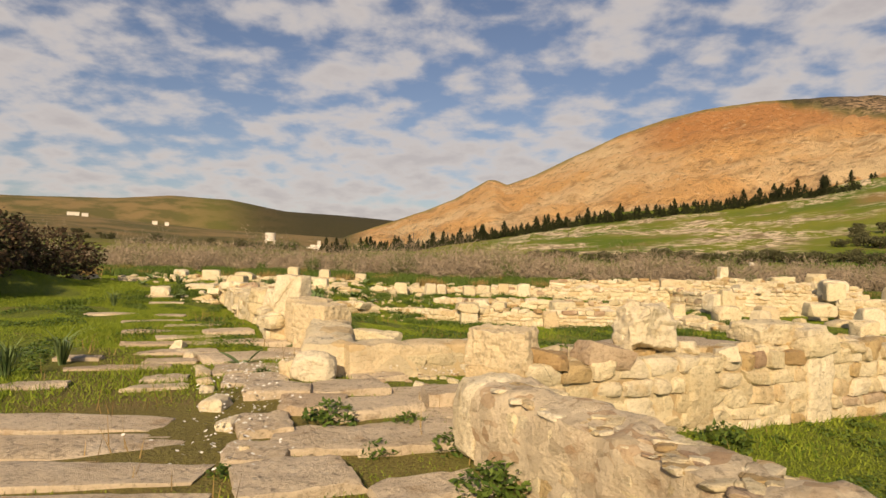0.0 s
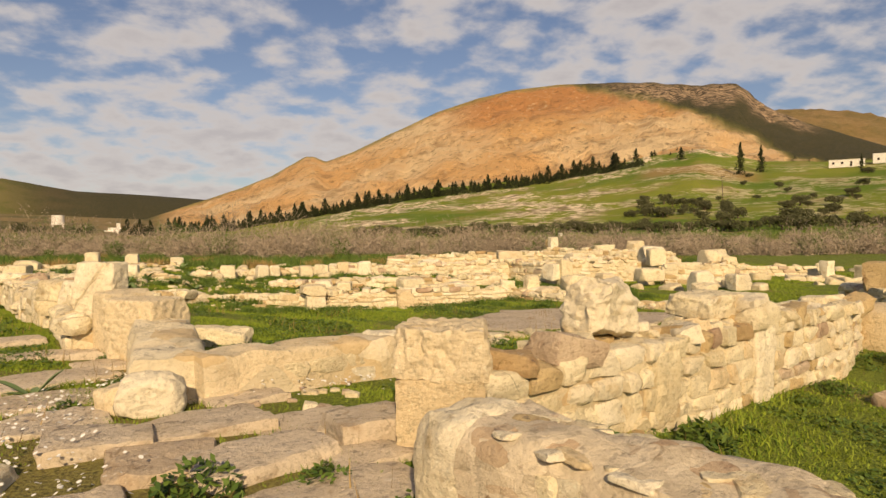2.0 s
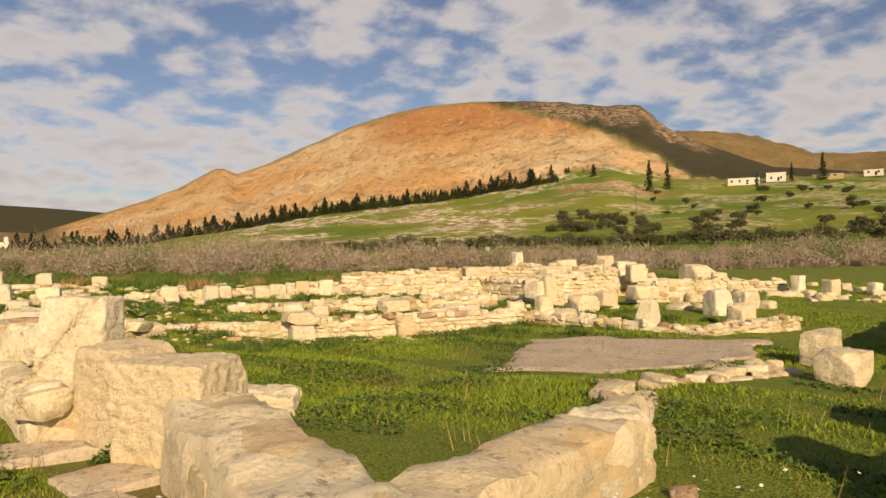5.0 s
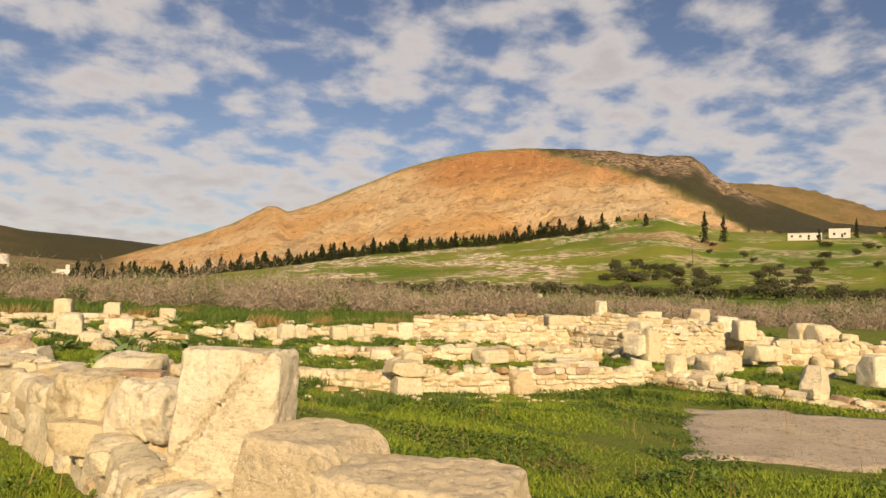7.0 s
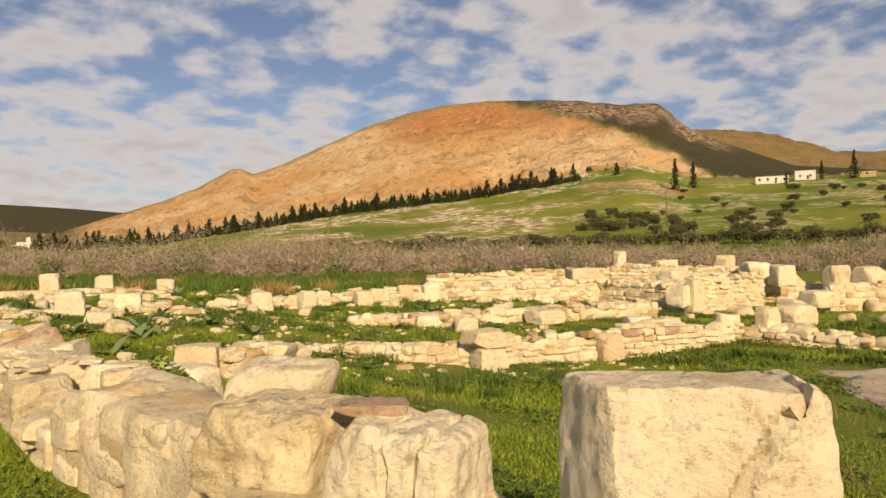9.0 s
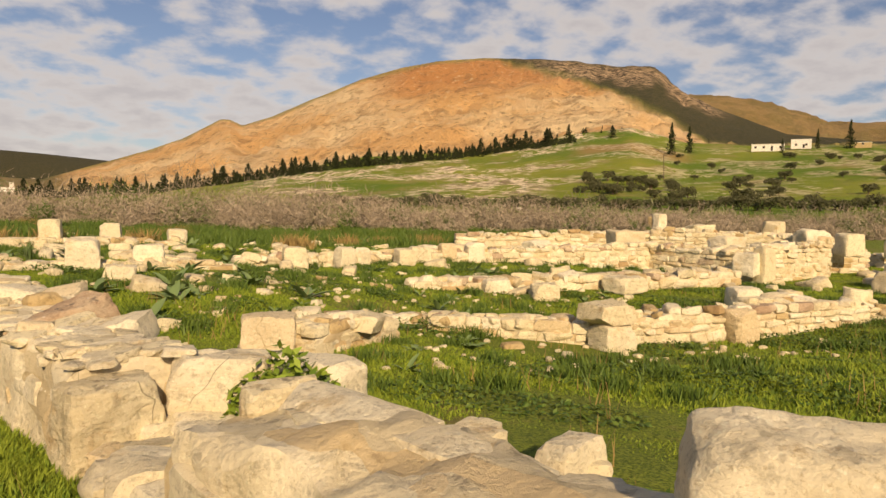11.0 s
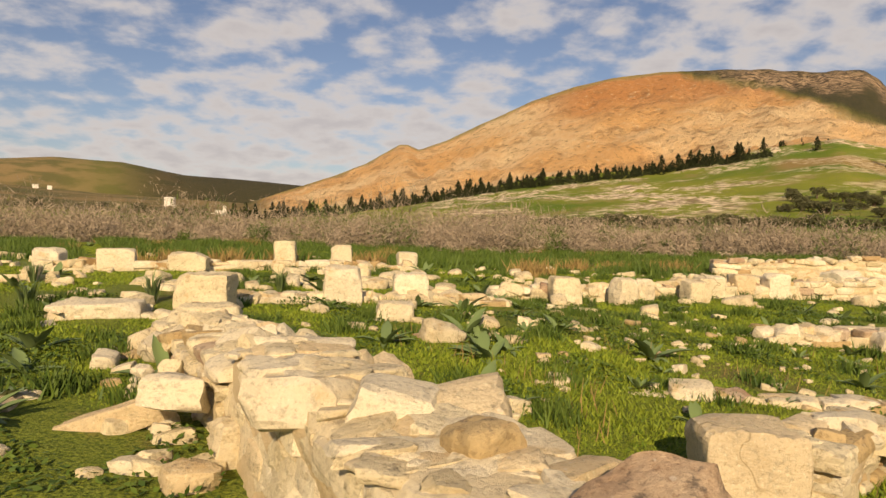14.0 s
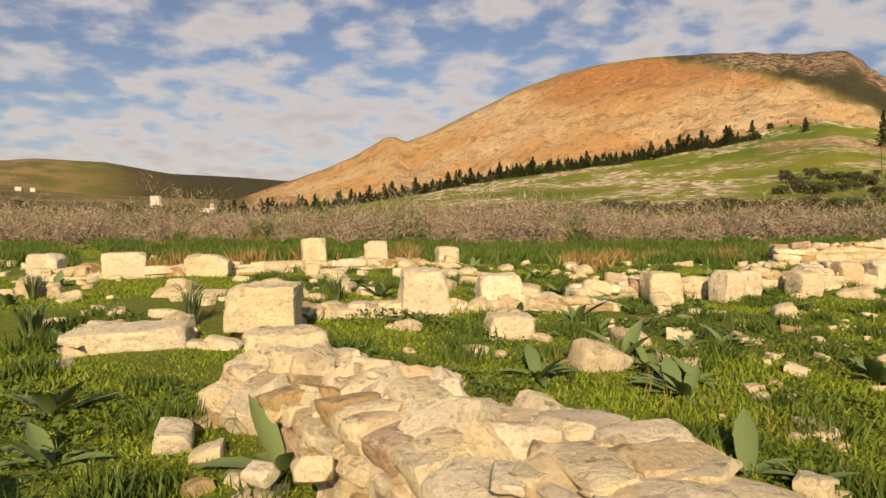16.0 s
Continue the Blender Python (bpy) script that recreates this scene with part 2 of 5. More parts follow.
GRASS = material("grass_blades", leaf_look((0.070, 0.135, 0.012), (0.26, 0.32, 0.034)), 0.7)
DRYGRASS = material("dry_stalks", leaf_look((0.20, 0.13, 0.045), (0.38, 0.27, 0.11)), 0.9)
SQUILL = material("squill_leaf", leaf_look((0.085, 0.145, 0.052), (0.20, 0.27, 0.105)), 0.45)
WEED = material("weed_leaf", leaf_look((0.035, 0.075, 0.012), (0.12, 0.18, 0.030)), 0.6)
CREEPER = material("creeper_leaf", leaf_look((0.075, 0.135, 0.014), (0.24, 0.32, 0.04)), 0.55)
# twig brown taken down to near black: the bank bushes' shade as colour
SHADEDTWIG = material("shaded_twigs", leaf_look((0.035, 0.024, 0.015), (0.10, 0.068, 0.042)), 0.95)
TWIG = material("scrub_twigs", leaf_look((0.18, 0.14, 0.10), (0.46, 0.375, 0.275)), 0.95)
OLIVE = material("olive_leaf", leaf_look((0.045, 0.052, 0.022), (0.125, 0.122, 0.058)), 0.8)
PINE = material("conifer_needles", leaf_look((0.012, 0.020, 0.007), (0.042, 0.050, 0.016)), 0.9)
BARK = material("bark", stone_look((0.10, 0.07, 0.045), (0.17, 0.125, 0.085), (0.06, 0.04, 0.025)))
PETAL = material("white_petals", leaf_look((0.72, 0.70, 0.62), (0.85, 0.83, 0.78)), 0.7)
LIMEWASH = material("whitewash", stone_look((0.70, 0.66, 0.58), (0.80, 0.77, 0.70), (0.55, 0.47, 0.36), 0.1))
DARK = material("dark_opening", stone_look((0.03, 0.025, 0.02), (0.05, 0.04, 0.03), (0.03, 0.02, 0.02), 0.0))
MOSAIC = material("mosaic_floor", stone_look((0.49, 0.40, 0.28), (0.61, 0.51, 0.38), (0.36, 0.24, 0.14), 0.5))

# ---- ground ----
CENTRE = (-4.0, 12.0)
# spot heights: x, y, z
SPOTS = np.array([(0, -6, 0), (-3, 5, 0), (-2.5, 8.5, -0.02), (-5, 11, 0), (-6.5, 16, -0.04), (-8, 20, -0.08), (-9, 24, 0.05), (-10, 29, 0.15), (-6.8, 28, 0.05), (-8, 36, 0.03),
                  (-5.3, 28.9, -0.05), (-1.5, 30.4, -0.28), (-4.1, 20.9, -0.38), (0.8, 20.9, -0.55), (3.4, 21, -0.68), (13, 29, -0.8), (0, 14, -0.42), (5.5, 18, -0.5), (0.6, 8.4, -0.14),
                  (3.6, 6.3, -0.32), (3.8, 4.2, -0.7), (0, 1.5, 0), (-0.4, 4.6, 0.02), (-1, -1, 0), (8, 8, -0.45), (14, 14, -0.9), (0, 46, -0.45), (24, 40, -0.7), (30, 25, -1.0), (-17, 22, 0.9),
                  (-0.63, 6.44, 0.14), (-1.5, 7.06, 0.15), (-1.1, 7.6, 0.2), (-0.4, 8.2, 0.09), (0.3, 8.4, 0.08), (-1.9, 7.1, 0.12), (-2.3, 5.9, 0.05), (-1.57, 5.7, 0.03), (-0.1, 6.7, 0.06), (-3.6, 13.1, 0.1), (-4.0, 13.6, 0.1),
                  (4.8, 15.7, -0.46), (1.44, 17.1, -0.37), (-1.2, 12.5, -0.13), (-0.6, 10.5, -0.05)])


def smooth(a, b, v):
    u = np.clip((np.asarray(v, float) - a) / (b - a), 0, 1)
    return u * u * (3 - 2 * u)


def near_z(x, y):
    x, y = np.asarray(x, float), np.asarray(y, float)
    top, bot = np.zeros_like(x), np.zeros_like(x)
    for sx, sy, sz in SPOTS:
        w = 1 / ((x - sx) ** 2 + (y - sy) ** 2 + 1.2) ** 1.6
        top, bot = top + w * sz, bot + w
    return top / bot + 0.025 * np.sin(x * 1.9 + 1.3 * np.sin(y * 1.1)) * np.sin(y * 1.7 + x * 0.4)


def curve(v, *pairs):
    xs, ys = zip(*pairs)
    return np.interp(v, xs, ys)


def far_parts(az, r):
    """Heights (above the eye's level at 1.5 m) of plain, hillside, mountain and hills behind, by bearing in degrees and distance."""
    rise = np.tan(np.radians(curve(az, (-60, 0.3), (-20, 0.2), (0, -0.15), (10, -0.2), (35, -0.05), (60, 0.45), (90, 0.5))))
    tree = np.tan(np.radians(curve(az, (-70, 1.5), (-35, 1.7), (-20, 0.8), (-9, 0.0), (-2, 0.55), (6.6, 2.05), (16, 3.65), (26, 4.65), (33, 5.9), (38.5, 6.5), (43, 5.3), (52, 5.2), (60, 5.0), (90, 4))))
    ridge = np.tan(np.radians(curve(az, (-70, 2.4), (-30, 2.6), (-20, 1.9), (-9, 1.45), (-4.8, 2.95), (-1.8, 4.0), (1, 5.15), (3.9, 6.85), (4.6, 6.85), (5.6, 6.45), (8, 7.3), (11, 8.75), (15.4, 10.7), (19, 11.85), (22, 12.45), (26, 12.75), (32, 12.65),
                                    (35.5, 12.15), (38, 11.9), (40.4, 11.75), (41.3, 10.9), (42.5, 9.8), (45, 8.4), (50.4, 6.15), (56, 5.4), (90, 4))))
    back = np.tan(np.radians(curve(az, (-90, 3), (-50, 3.6), (-34, 3.86), (-27, 4.1), (-23.2, 4.52), (-18.4, 4.4), (-13.8, 3.6), (-9, 3.4), (-4.6, 3.1), (0, 2.4), (20, 2), (36, 7.5), (43, 9.5), (46, 9.2), (49.1, 8.6), (53.5, 6.9), (59, 6.6), (70, 6), (100, 4))))
    return rise, tree, ridge, back


def far_z(az, r):
    rise, tree, ridge, back = far_parts(az, r)
    lr = np.log(r)
    k = [np.log(v) for v in (60, 150, 430, 900, 1500, 1900, 2600, 4200)]
    flat = -2.1 / 60
    foot = tree + 0.10 * (ridge - tree)
    steps = [flat + 0 * az, rise, tree, foot, ridge, ridge - 0.03, np.maximum(back, 0), 0 * az]
    slope = steps[0]
    for i in range(7):
        u = np.clip((lr - k[i]) / (k[i + 1] - k[i]), 0, 1)
        if i in (3, 5):
            u = u ** 0.85
        slope = slope + (steps[i + 1] - steps[i]) * (u if i < 4 else u * u * (3 - 2 * u))
    return 1.5 + r * slope


def ground_z(x, y):
    x, y = np.asarray(x, float), np.asarray(y, float)
    r = np.hypot(x - CENTRE[0], y - CENTRE[1])
    az = np.degrees(np.arctan2(x - CENTRE[0], y - CENTRE[1]))
    w = smooth(40, 75, r)
    return near_z(x, y) * (1 - w) + far_z(az, np.maximum(r, 30)) * w


def gz(x, y):
    return float(ground_z(np.array([x]), np.array([y]))[0])


def mesh_from(name, verts, faces, mat, smooth_shade=True):
    me = bpy.data.meshes.new(name)
    me.from_pydata(verts, [], faces)
    me.materials.append(mat)
    if smooth_shade:
        me.polygons.foreach_set("use_smooth", [True] * len(me.polygons))
    me.update()
    return me


def part(name, data, parent, label="", at=None):
    """One mesh object under a thing or part."""
    ob = new(name, data)
    ob.parent = parent
    if at is not None:
        ob.matrix_basis = at
    return tagged(ob, label)


def thing(name, at, label, category, group="", kind="", data=None):
    ob = new(name, data)
    ob.matrix_basis = at
    return tagged(ob, label, category, group, kind)


def build_ground():
    az = np.concatenate([np.arange(-180, -48, 3.0), np.arange(-48, 72, 0.24), np.arange(72, 180, 3.0)])
    r = np.concatenate([[0.0], np.geomspace(0.35, 4200, 330)])
    A, Rr = np.meshgrid(az, r)
    X, Y = CENTRE[0] + Rr * np.sin(np.radians(A)), CENTRE[1] + Rr * np.cos(np.radians(A))
    Z = ground_z(X, Y)
    # crags and folds on the mountain
    rise, tree, ridge, back = far_parts(A, Rr)
    el = (Z - 1.5) / np.maximum(Rr, 1)
    up = np.clip((el - tree) / np.maximum(ridge - tree, 1e-4), 0, 1)
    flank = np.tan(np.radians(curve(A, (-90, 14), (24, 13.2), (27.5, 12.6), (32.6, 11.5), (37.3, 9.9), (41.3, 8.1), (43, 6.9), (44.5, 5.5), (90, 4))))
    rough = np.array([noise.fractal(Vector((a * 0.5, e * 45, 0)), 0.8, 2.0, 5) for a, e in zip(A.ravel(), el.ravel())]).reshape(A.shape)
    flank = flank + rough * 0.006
    mount = smooth(430, 560, Rr) * (1 - smooth(1480, 1520, Rr))
    rock = mount * smooth(-12, -7, A) * (1 - smooth(-0.006, 0.006, el - flank)) * smooth(0.0, 0.06, up + 0.02)
    # cloud shadow painted on the right flank, as dark scrub
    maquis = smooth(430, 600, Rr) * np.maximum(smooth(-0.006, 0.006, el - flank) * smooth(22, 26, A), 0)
    behind = smooth(1560, 1700, Rr)
    left = 1 - smooth(-9, -6, A)
    # the left hill behind gets the same painted cloud shadow
    maquis = np.maximum(maquis * (1 - behind * smooth(30, 40, A) * 0.75), behind * smooth(-24, -15, A) * (1 - smooth(-2, 2, A)))
    gold = np.maximum(left * smooth(150, 300, Rr) * (1 - smooth(-16, -11, A) * behind), behind * smooth(36, 40, A) * 0.8)
    back_hill = behind * smooth(36, 40, A)
    gold = np.maximum(gold * (1 - maquis * 0.8), back_hill * 0.45)
    maquis = np.maximum(maquis * (1 - back_hill), back_hill * 0.25)
    rock = np.maximum(rock, back_hill * 0.75)
    brow = smooth(27, 34, A) * smooth(0.70, 0.84, up + 0.12 * rough) * (1 - smooth(44, 47, A)) * mount
    brow = np.maximum(brow, back_hill * 0.7)
    red = smooth(0.55, 0.85, up) * smooth(14, 20, A) * rock
    outc = smooth(150, 190, Rr) * (1 - smooth(400, 440, Rr)) * smooth(3, 8, A) * (1 - smooth(28, 36, A) * 0.5)
    outc = np.maximum(outc, smooth(400, 430, Rr) * (1 - smooth(560, 600, Rr)) * smooth(30, 34, A) * (1 - smooth(40, 44, A)))
    outc = np.maximum(outc, left * 0.5 * smooth(200, 300, Rr) * (1 - smooth(800, 1000, Rr)))
    tan_f = smooth(330, 345, Rr) * (1 - smooth(368, 385, Rr)) * smooth(33, 35, A) * (1 - smooth(42, 44, A)) * 0.8
    jag = np.zeros_like(Z)
    idx = np.argwhere((Rr > 160) & (A > -50) & (A < 74))
    for i, j in idx:
        p = Vector((X[i, j], Y[i, j], Z[i, j] * 1.5))
        v = 0.0
        if rock[i, j] > 0.05 or brow[i, j] > 0.05:
            v = rock[i, j] * (noise.ridged_multi_fractal(p * 0.011, 0.9, 2.1, 5, 0.9, 2.0) - 1.1) * 15 * min(1, (1 - up[i, j]) * 8 + 0.12)
            v += brow[i, j] * noise.noise(p * 0.03) * 14
        elif Rr[i, j] < 440:
            v = noise.fractal(p * 0.03, 0.8, 2.0, 4) * 1.1 + outc[i, j] * max(0, noise.noise(p * 0.12)) * 1.2
        else:
            v = noise.fractal(p * 0.006, 0.8, 2.0, 4) * 6 * (0.15 + 0.85 * (1 - up[i, j]))
        jag[i, j] = v
    Z = Z + jag * smooth(160, 260, Rr)
    n_r, n_a = A.shape
    verts = np.stack([X, Y, Z], -1).reshape(-1, 3)
    ii, jj = np.meshgrid(np.arange(n_r - 1), np.arange(n_a), indexing="ij")
    j2 = (jj + 1) % n_a
    quads = np.stack([ii * n_a + jj, (ii + 1) * n_a + jj, (ii + 1) * n_a + j2, ii * n_a + j2], -1).reshape(-1, 4)[:, ::-1]
    me = mesh_from("ground", verts.tolist(), quads.tolist(), GROUND)
    street = smooth(-5.2, -4.4, X + 0.36 * (Y - 8)) * (1 - smooth(-1.0, -0.2, X + 0.36 * (Y - 8))) * (1 - smooth(9, 14, Y)) * 0.55
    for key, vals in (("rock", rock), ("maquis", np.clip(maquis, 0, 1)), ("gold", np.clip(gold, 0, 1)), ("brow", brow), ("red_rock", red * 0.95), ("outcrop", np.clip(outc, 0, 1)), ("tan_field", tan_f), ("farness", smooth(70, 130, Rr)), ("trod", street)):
        me.attributes.new(key, "FLOAT", "POINT").data.foreach_set("value", vals.reshape(-1).astype(np.float32))
    return thing("ground", Matrix(), "green winter grass and bare earth rising to hills and an orange cliff", "ground", kind="structure", data=me)


build_ground()

# ---- stones ----
def cube_grid(n):
    """Vertices in -1..1 and quads of a cube with n cuts a side."""
    index, verts, faces = {}, [], []

    def vert(p):
        if p not in index:
            index[p] = len(verts)
            verts.append([2 * c / n - 1 for c in p])
        return index[p]
    for axis in range(3):
        for side in (0, n):
            for i in range(n):
                for j in range(n):
                    quad = []
                    for a, b in ((i, j), (i + 1, j), (i + 1, j + 1), (i, j + 1)):
                        p = [0, 0, 0]
                        p[axis], p[(axis + 1) % 3], p[(axis + 2) % 3] = side, a, b
                        quad.append(vert(tuple(p)))
                    faces.append(quad if side else quad[::-1])
    return np.array(verts), faces


GRIDS = {n: cube_grid(n) for n in (4, 5, 10, 20, 44)}


def stone_mesh(name, size, mat, seed, n=5, round_=0.16, rough=0.05, lean=0.12, groove=0.0, chips=7, cracks=()):
    """A weathered stone, its base at z 0: a box with worn edges, skewed corners and a rough skin."""
    p, faces = GRIDS[n]
    rng = np.random.RandomState(seed)
    half = np.array(size, float) / 2
    rad = round_ * min(half)
    q = p * half
    inner = np.clip(q, -(half - rad), half - rad)
    d = q - inner
    length = np.linalg.norm(d, axis=1, keepdims=True)
    v = inner + np.where(length > 1e-9, d / np.maximum(length, 1e-9) * np.minimum(length, rad), 0)
    corner = rng.uniform(-lean, lean, (2, 2, 2, 3)) * half
    u = (v / half + 1) / 2
    for a in (0, 1):
        for b in (0, 1):
            for c in (0, 1):
                w = (u[:, 0] if a else 1 - u[:, 0]) * (u[:, 1] if b else 1 - u[:, 1]) * (u[:, 2] if c else 1 - u[:, 2])
                v = v + w[:, None] * corner[a, b, c]
    for i in range(chips):
        nrm = rng.normal(0, 1, 3)
        nrm = np.sign(nrm) * np.maximum(np.abs(nrm), 0.25)
        if i < 2:
            nrm[2] = abs(nrm[2])
        nrm = nrm / half
        nrm /= np.linalg.norm(nrm)
        reach = v @ nrm
        cut = reach.max() * rng.uniform(0.74, 0.93)
        over = np.maximum(reach - cut, 0)
        v = v - over[:, None] * nrm * 0.9
    off = Vector(rng.uniform(-50, 50, 3))
    amp = rough * min(size)
    out = []
    for co in v:
        s = Vector(co)
        k = 1.6 / max(min(size), 0.12)
        s2 = s + noise.noise_vector(s * k + off) * amp + noise.noise_vector(s * k * 3.1 + off) * amp * 0.5 + noise.noise_vector(s * 14 + off) * min(0.014, amp)
        if groove:
            s2 += s.normalized() * -groove * max(0, noise.ridged_multi_fractal(Vector((s.x * 7, s.y * 7, s.z * 1.6)) + off, 1.0, 2.0, 3, 1.0, 2.0) - 0.9)
        for nx, ny, nz, c in cracks:
            gap = abs(s.x * nx + s.y * ny + s.z * nz - c + 0.03 * noise.noise(s * 7 + off))
            if gap < 0.016:
                k = max(range(3), key=lambda a: abs(s[a]) / half[a])
                s2[k] -= math.copysign(0.05 * (1 - gap / 0.016), s[k])
        out.append((s2.x, s2.y, s2.z + half[2]))
    me = mesh_from(name, out, faces, mat)
    me.set_sharp_from_angle(angle=radians(27))
    return me


UNITS = {key: [stone_mesh("stone", (1, 1, 1), mat, 100 * i + 7 + j, n=5, round_=0.20, rough=0.075, lean=0.17) for j in range(9)]
         for i, (key, mat) in enumerate((("lime", LIME), ("pale", PALE), ("rusty", RUSTY), ("ochre", OCHRE), ("pave", PAVE)))}
MIXES = {"lime": ("lime",) * 11 + ("pale",) * 4 + ("ochre", "ochre", "rusty"), "pale": ("pale",) * 4 + ("lime",) * 3, "rubble": ("lime",) * 5 + ("ochre", "rusty", "pale", "pale")}


def block(x, y, w, d, h, turn=0.0, mat=None, name="stone_block", label="", seed=None, z=None, n=10, round_=0.14, rough=0.055, lean=0.11, tilt=(0, 0), groove=0.0, sink=0.03, category="stone block", group="", chips=6, cracks=()):
    """A loose or standing block of cut stone, resting on the ground or at height z."""
    seed = seed if seed is not None else int(abs(x * 131 + y * 17) * 10) % 9973
    me = stone_mesh(name, (w, d, h), mat or LIME, seed, n, round_, rough, lean, groove, chips, cracks)
    base = gz(x, y) - sink if z is None else z
    return thing(name, pose(x, y, base, tilt[0], tilt[1], turn), label or "weathered cream limestone block standing in the grass", category, group, data=me)


def rubble_wall(name, a, b, thick, z0, z1, label, course=0.17, run=0.30, kinds="lime", seed=1, ragged=0.5, solid=False, leaves=2, lump=0.05, core=None, flush=False, caps=True):
    """A ruined wall from a to b: an earth core with coursed stones on both faces and a broken top. z0, z1: top height at each end."""
    rng = random.Random(seed)
    ax, ay, bx, by = *a, *b
    length = math.hypot(bx - ax, by - ay)
    turn = math.degrees(math.atan2(by - ay, bx - ax))
    ground = lambda s: gz(ax + (bx - ax) * s / length, ay + (by - ay) * s / length) - 0.06
    top = lambda s: z0 + (z1 - z0) * s / length
    base = min(ground(0), ground(length))
    wall = thing(name, pose(ax, ay, 0, 0, 0, turn), label, "ruined wall", kind="structure")
    # core
    nx = max(4, int(length / 0.07))
    half = thick / 2 - (0.028 if not solid else -0.01)
    verts, faces = [], []
    ring = [(-half * 1.06, 0), (-half * 1.04, 0.18), (-half, 0.36), (-half, 0.54), (-half * 0.98, 0.72), (-half * 0.96, 0.88), (-half * 0.85, 0.98), (-half * 0.6, 1.0), (-half * 0.3, 1.01), (0, 1.02), (half * 0.3, 1.01), (half * 0.6, 1.0), (half * 0.85, 0.98), (half * 0.96, 0.88), (half * 0.98, 0.72), (half, 0.54), (half, 0.36), (half * 1.04, 0.18), (half * 1.06, 0)]
    for i in range(nx + 1):
        s = length * i / nx
        lo, hi = ground(s), top(s) - (course * 0.45 if not solid else 0.0)
        for yy, f in ring:
            p = Vector((s, yy, lo + (hi - lo) * f))
            p += noise.noise_vector(p * 3.0 + Vector((seed, 0, 0))) * lump + noise.noise_vector(p * 9.0 + Vector((seed, 0, 0))) * lump * 0.4 + noise.noise_vector(p * 22.0) * lump * 0.16
            verts.append(p)
    m = len(ring)
    for i in range(nx):
        for j in range(m - 1):
            faces.append((i * m + j, (i + 1) * m + j, (i + 1) * m + j + 1, i * m + j + 1))
    faces.append(tuple(range(m))[::-1])
    faces.append(tuple(nx * m + j for j in range(m)))
    faces = [f[::-1] for f in faces]
    hearting = mesh_from("core", verts, faces, core or MORTAR)
    hearting.set_sharp_from_angle(angle=radians(48))
    part("core", hearting, wall)
    # stones
    count = 0
    for side in ((-1, 1) if leaves == 2 else (0,)):
        z = base
        row = 0
        while z < max(z0, z1):
            hgt = course * rng.uniform(0.75, 1.3)
            s = rng.uniform(-0.1, 0.05)
            while s < length - 0.05:
                w = min(run * rng.uniform(0.55, 1.7), length - s + 0.08)
                mid = s + w / 2
                t, g = top(mid), ground(mid)
                broken = noise.noise(Vector((mid * 0.9, seed * 3.7, 0))) * ragged * 0.30
                if w > 0.07 and z + hgt > g - 0.02 and (z + hgt * 0.6 < t + broken if not flush else z + hgt < t - 0.02) and rng.random() > (0.03 if not solid else 0.22) and count < 300:
                    depth = thick * (0.25 if flush else rng.uniform(0.38, 0.54) if leaves == 2 else rng.uniform(0.9, 1.05))
                    yy = side * (thick / 2 - depth / 2 + rng.uniform(-0.012, 0.03))
                    kind = rng.choice(MIXES[kinds])
                    me = rng.choice(UNITS[kind])
                    mirror = rng.choice((0, 180))
                    at = pose(mid, yy, z, rng.uniform(-3, 3), rng.uniform(-3, 3), mirror + rng.uniform(-4, 4)) @ Matrix.Diagonal((w - 0.016, depth, hgt - 0.010, 1))
                    part("stone", me, wall, at=at)
                    count += 1
                s += w
            z += hgt
            row += 1
    # small stones bedded on the broken top
    for i in range(int(length * 16 * thick)):
        s, o = rng.uniform(0.05, length - 0.05), rng.uniform(-0.42, 0.42) * thick
        size = rng.uniform(0.09, 0.26) if rng.random() < 0.8 else rng.uniform(0.25, 0.4)
        if caps and (not solid or rng.random() < 0.35) and count < 300:
            part("stone", rng.choice(UNITS[rng.choice(MIXES[kinds])]), wall, at=pose(s, o, top(s) - course * 0.5 - size * 0.22 + rng.uniform(-0.03, 0.05), rng.uniform(-15, 15), rng.uniform(-15, 15), rng.uniform(0, 360)) @ Matrix.Diagonal((size * 1.3, size, size * 0.62, 1)))
            count += 1
    return wall


def rubble(name, label, spots, seed, kinds="rubble"):
    """Loose stones, each a thing: (x, y, size)."""
    rng = random.Random(seed)
    for x, y, s in spots:
        me = rng.choice(UNITS[rng.choice(MIXES[kinds])])
        ob = new(name, me)
        ob.matrix_basis = pose(x, y, gz(x, y) - 0.22 * s, rng.uniform(-14, 14), rng.uniform(-14, 14), rng.uniform(0, 360)) @ Matrix.Diagonal((s * rng.uniform(0.8, 1.5), s * rng.uniform(0.7, 1.1), s * rng.uniform(0.5, 0.8), 1))
        tagged(ob, label, "stone", "fallen stones in the grass")


def rubble_field(name, label, spots, seed):
    """Far loose stones joined into one mesh."""
    rng = random.Random(seed)
    verts, faces = [], []
    src = [(np.array([v.co[:] for v in me.vertices]), [tuple(p.vertices) for p in me.polygons]) for me in UNITS["lime"][:5]]
    for x, y, s in spots:
        v, f = rng.choice(src)
        m = np.array(Euler((rng.uniform(-0.25, 0.25), rng.uniform(-0.25, 0.25), rng.uniform(0, 6.28))).to_matrix())
        k = len(verts)
        size = np.array([s * rng.uniform(0.8, 1.5), s * rng.uniform(0.7, 1.1), s * rng.uniform(0.5, 0.8)])
        verts += ((v * size) @ m.T + np.array([x, y, gz(x, y) - 0.2 * s])).tolist()
        faces += [tuple(i + k for i in q) for q in f]
    thing(name, Matrix(), label, "rubble", kind="stuff", data=mesh_from(name, verts, faces, LIME))


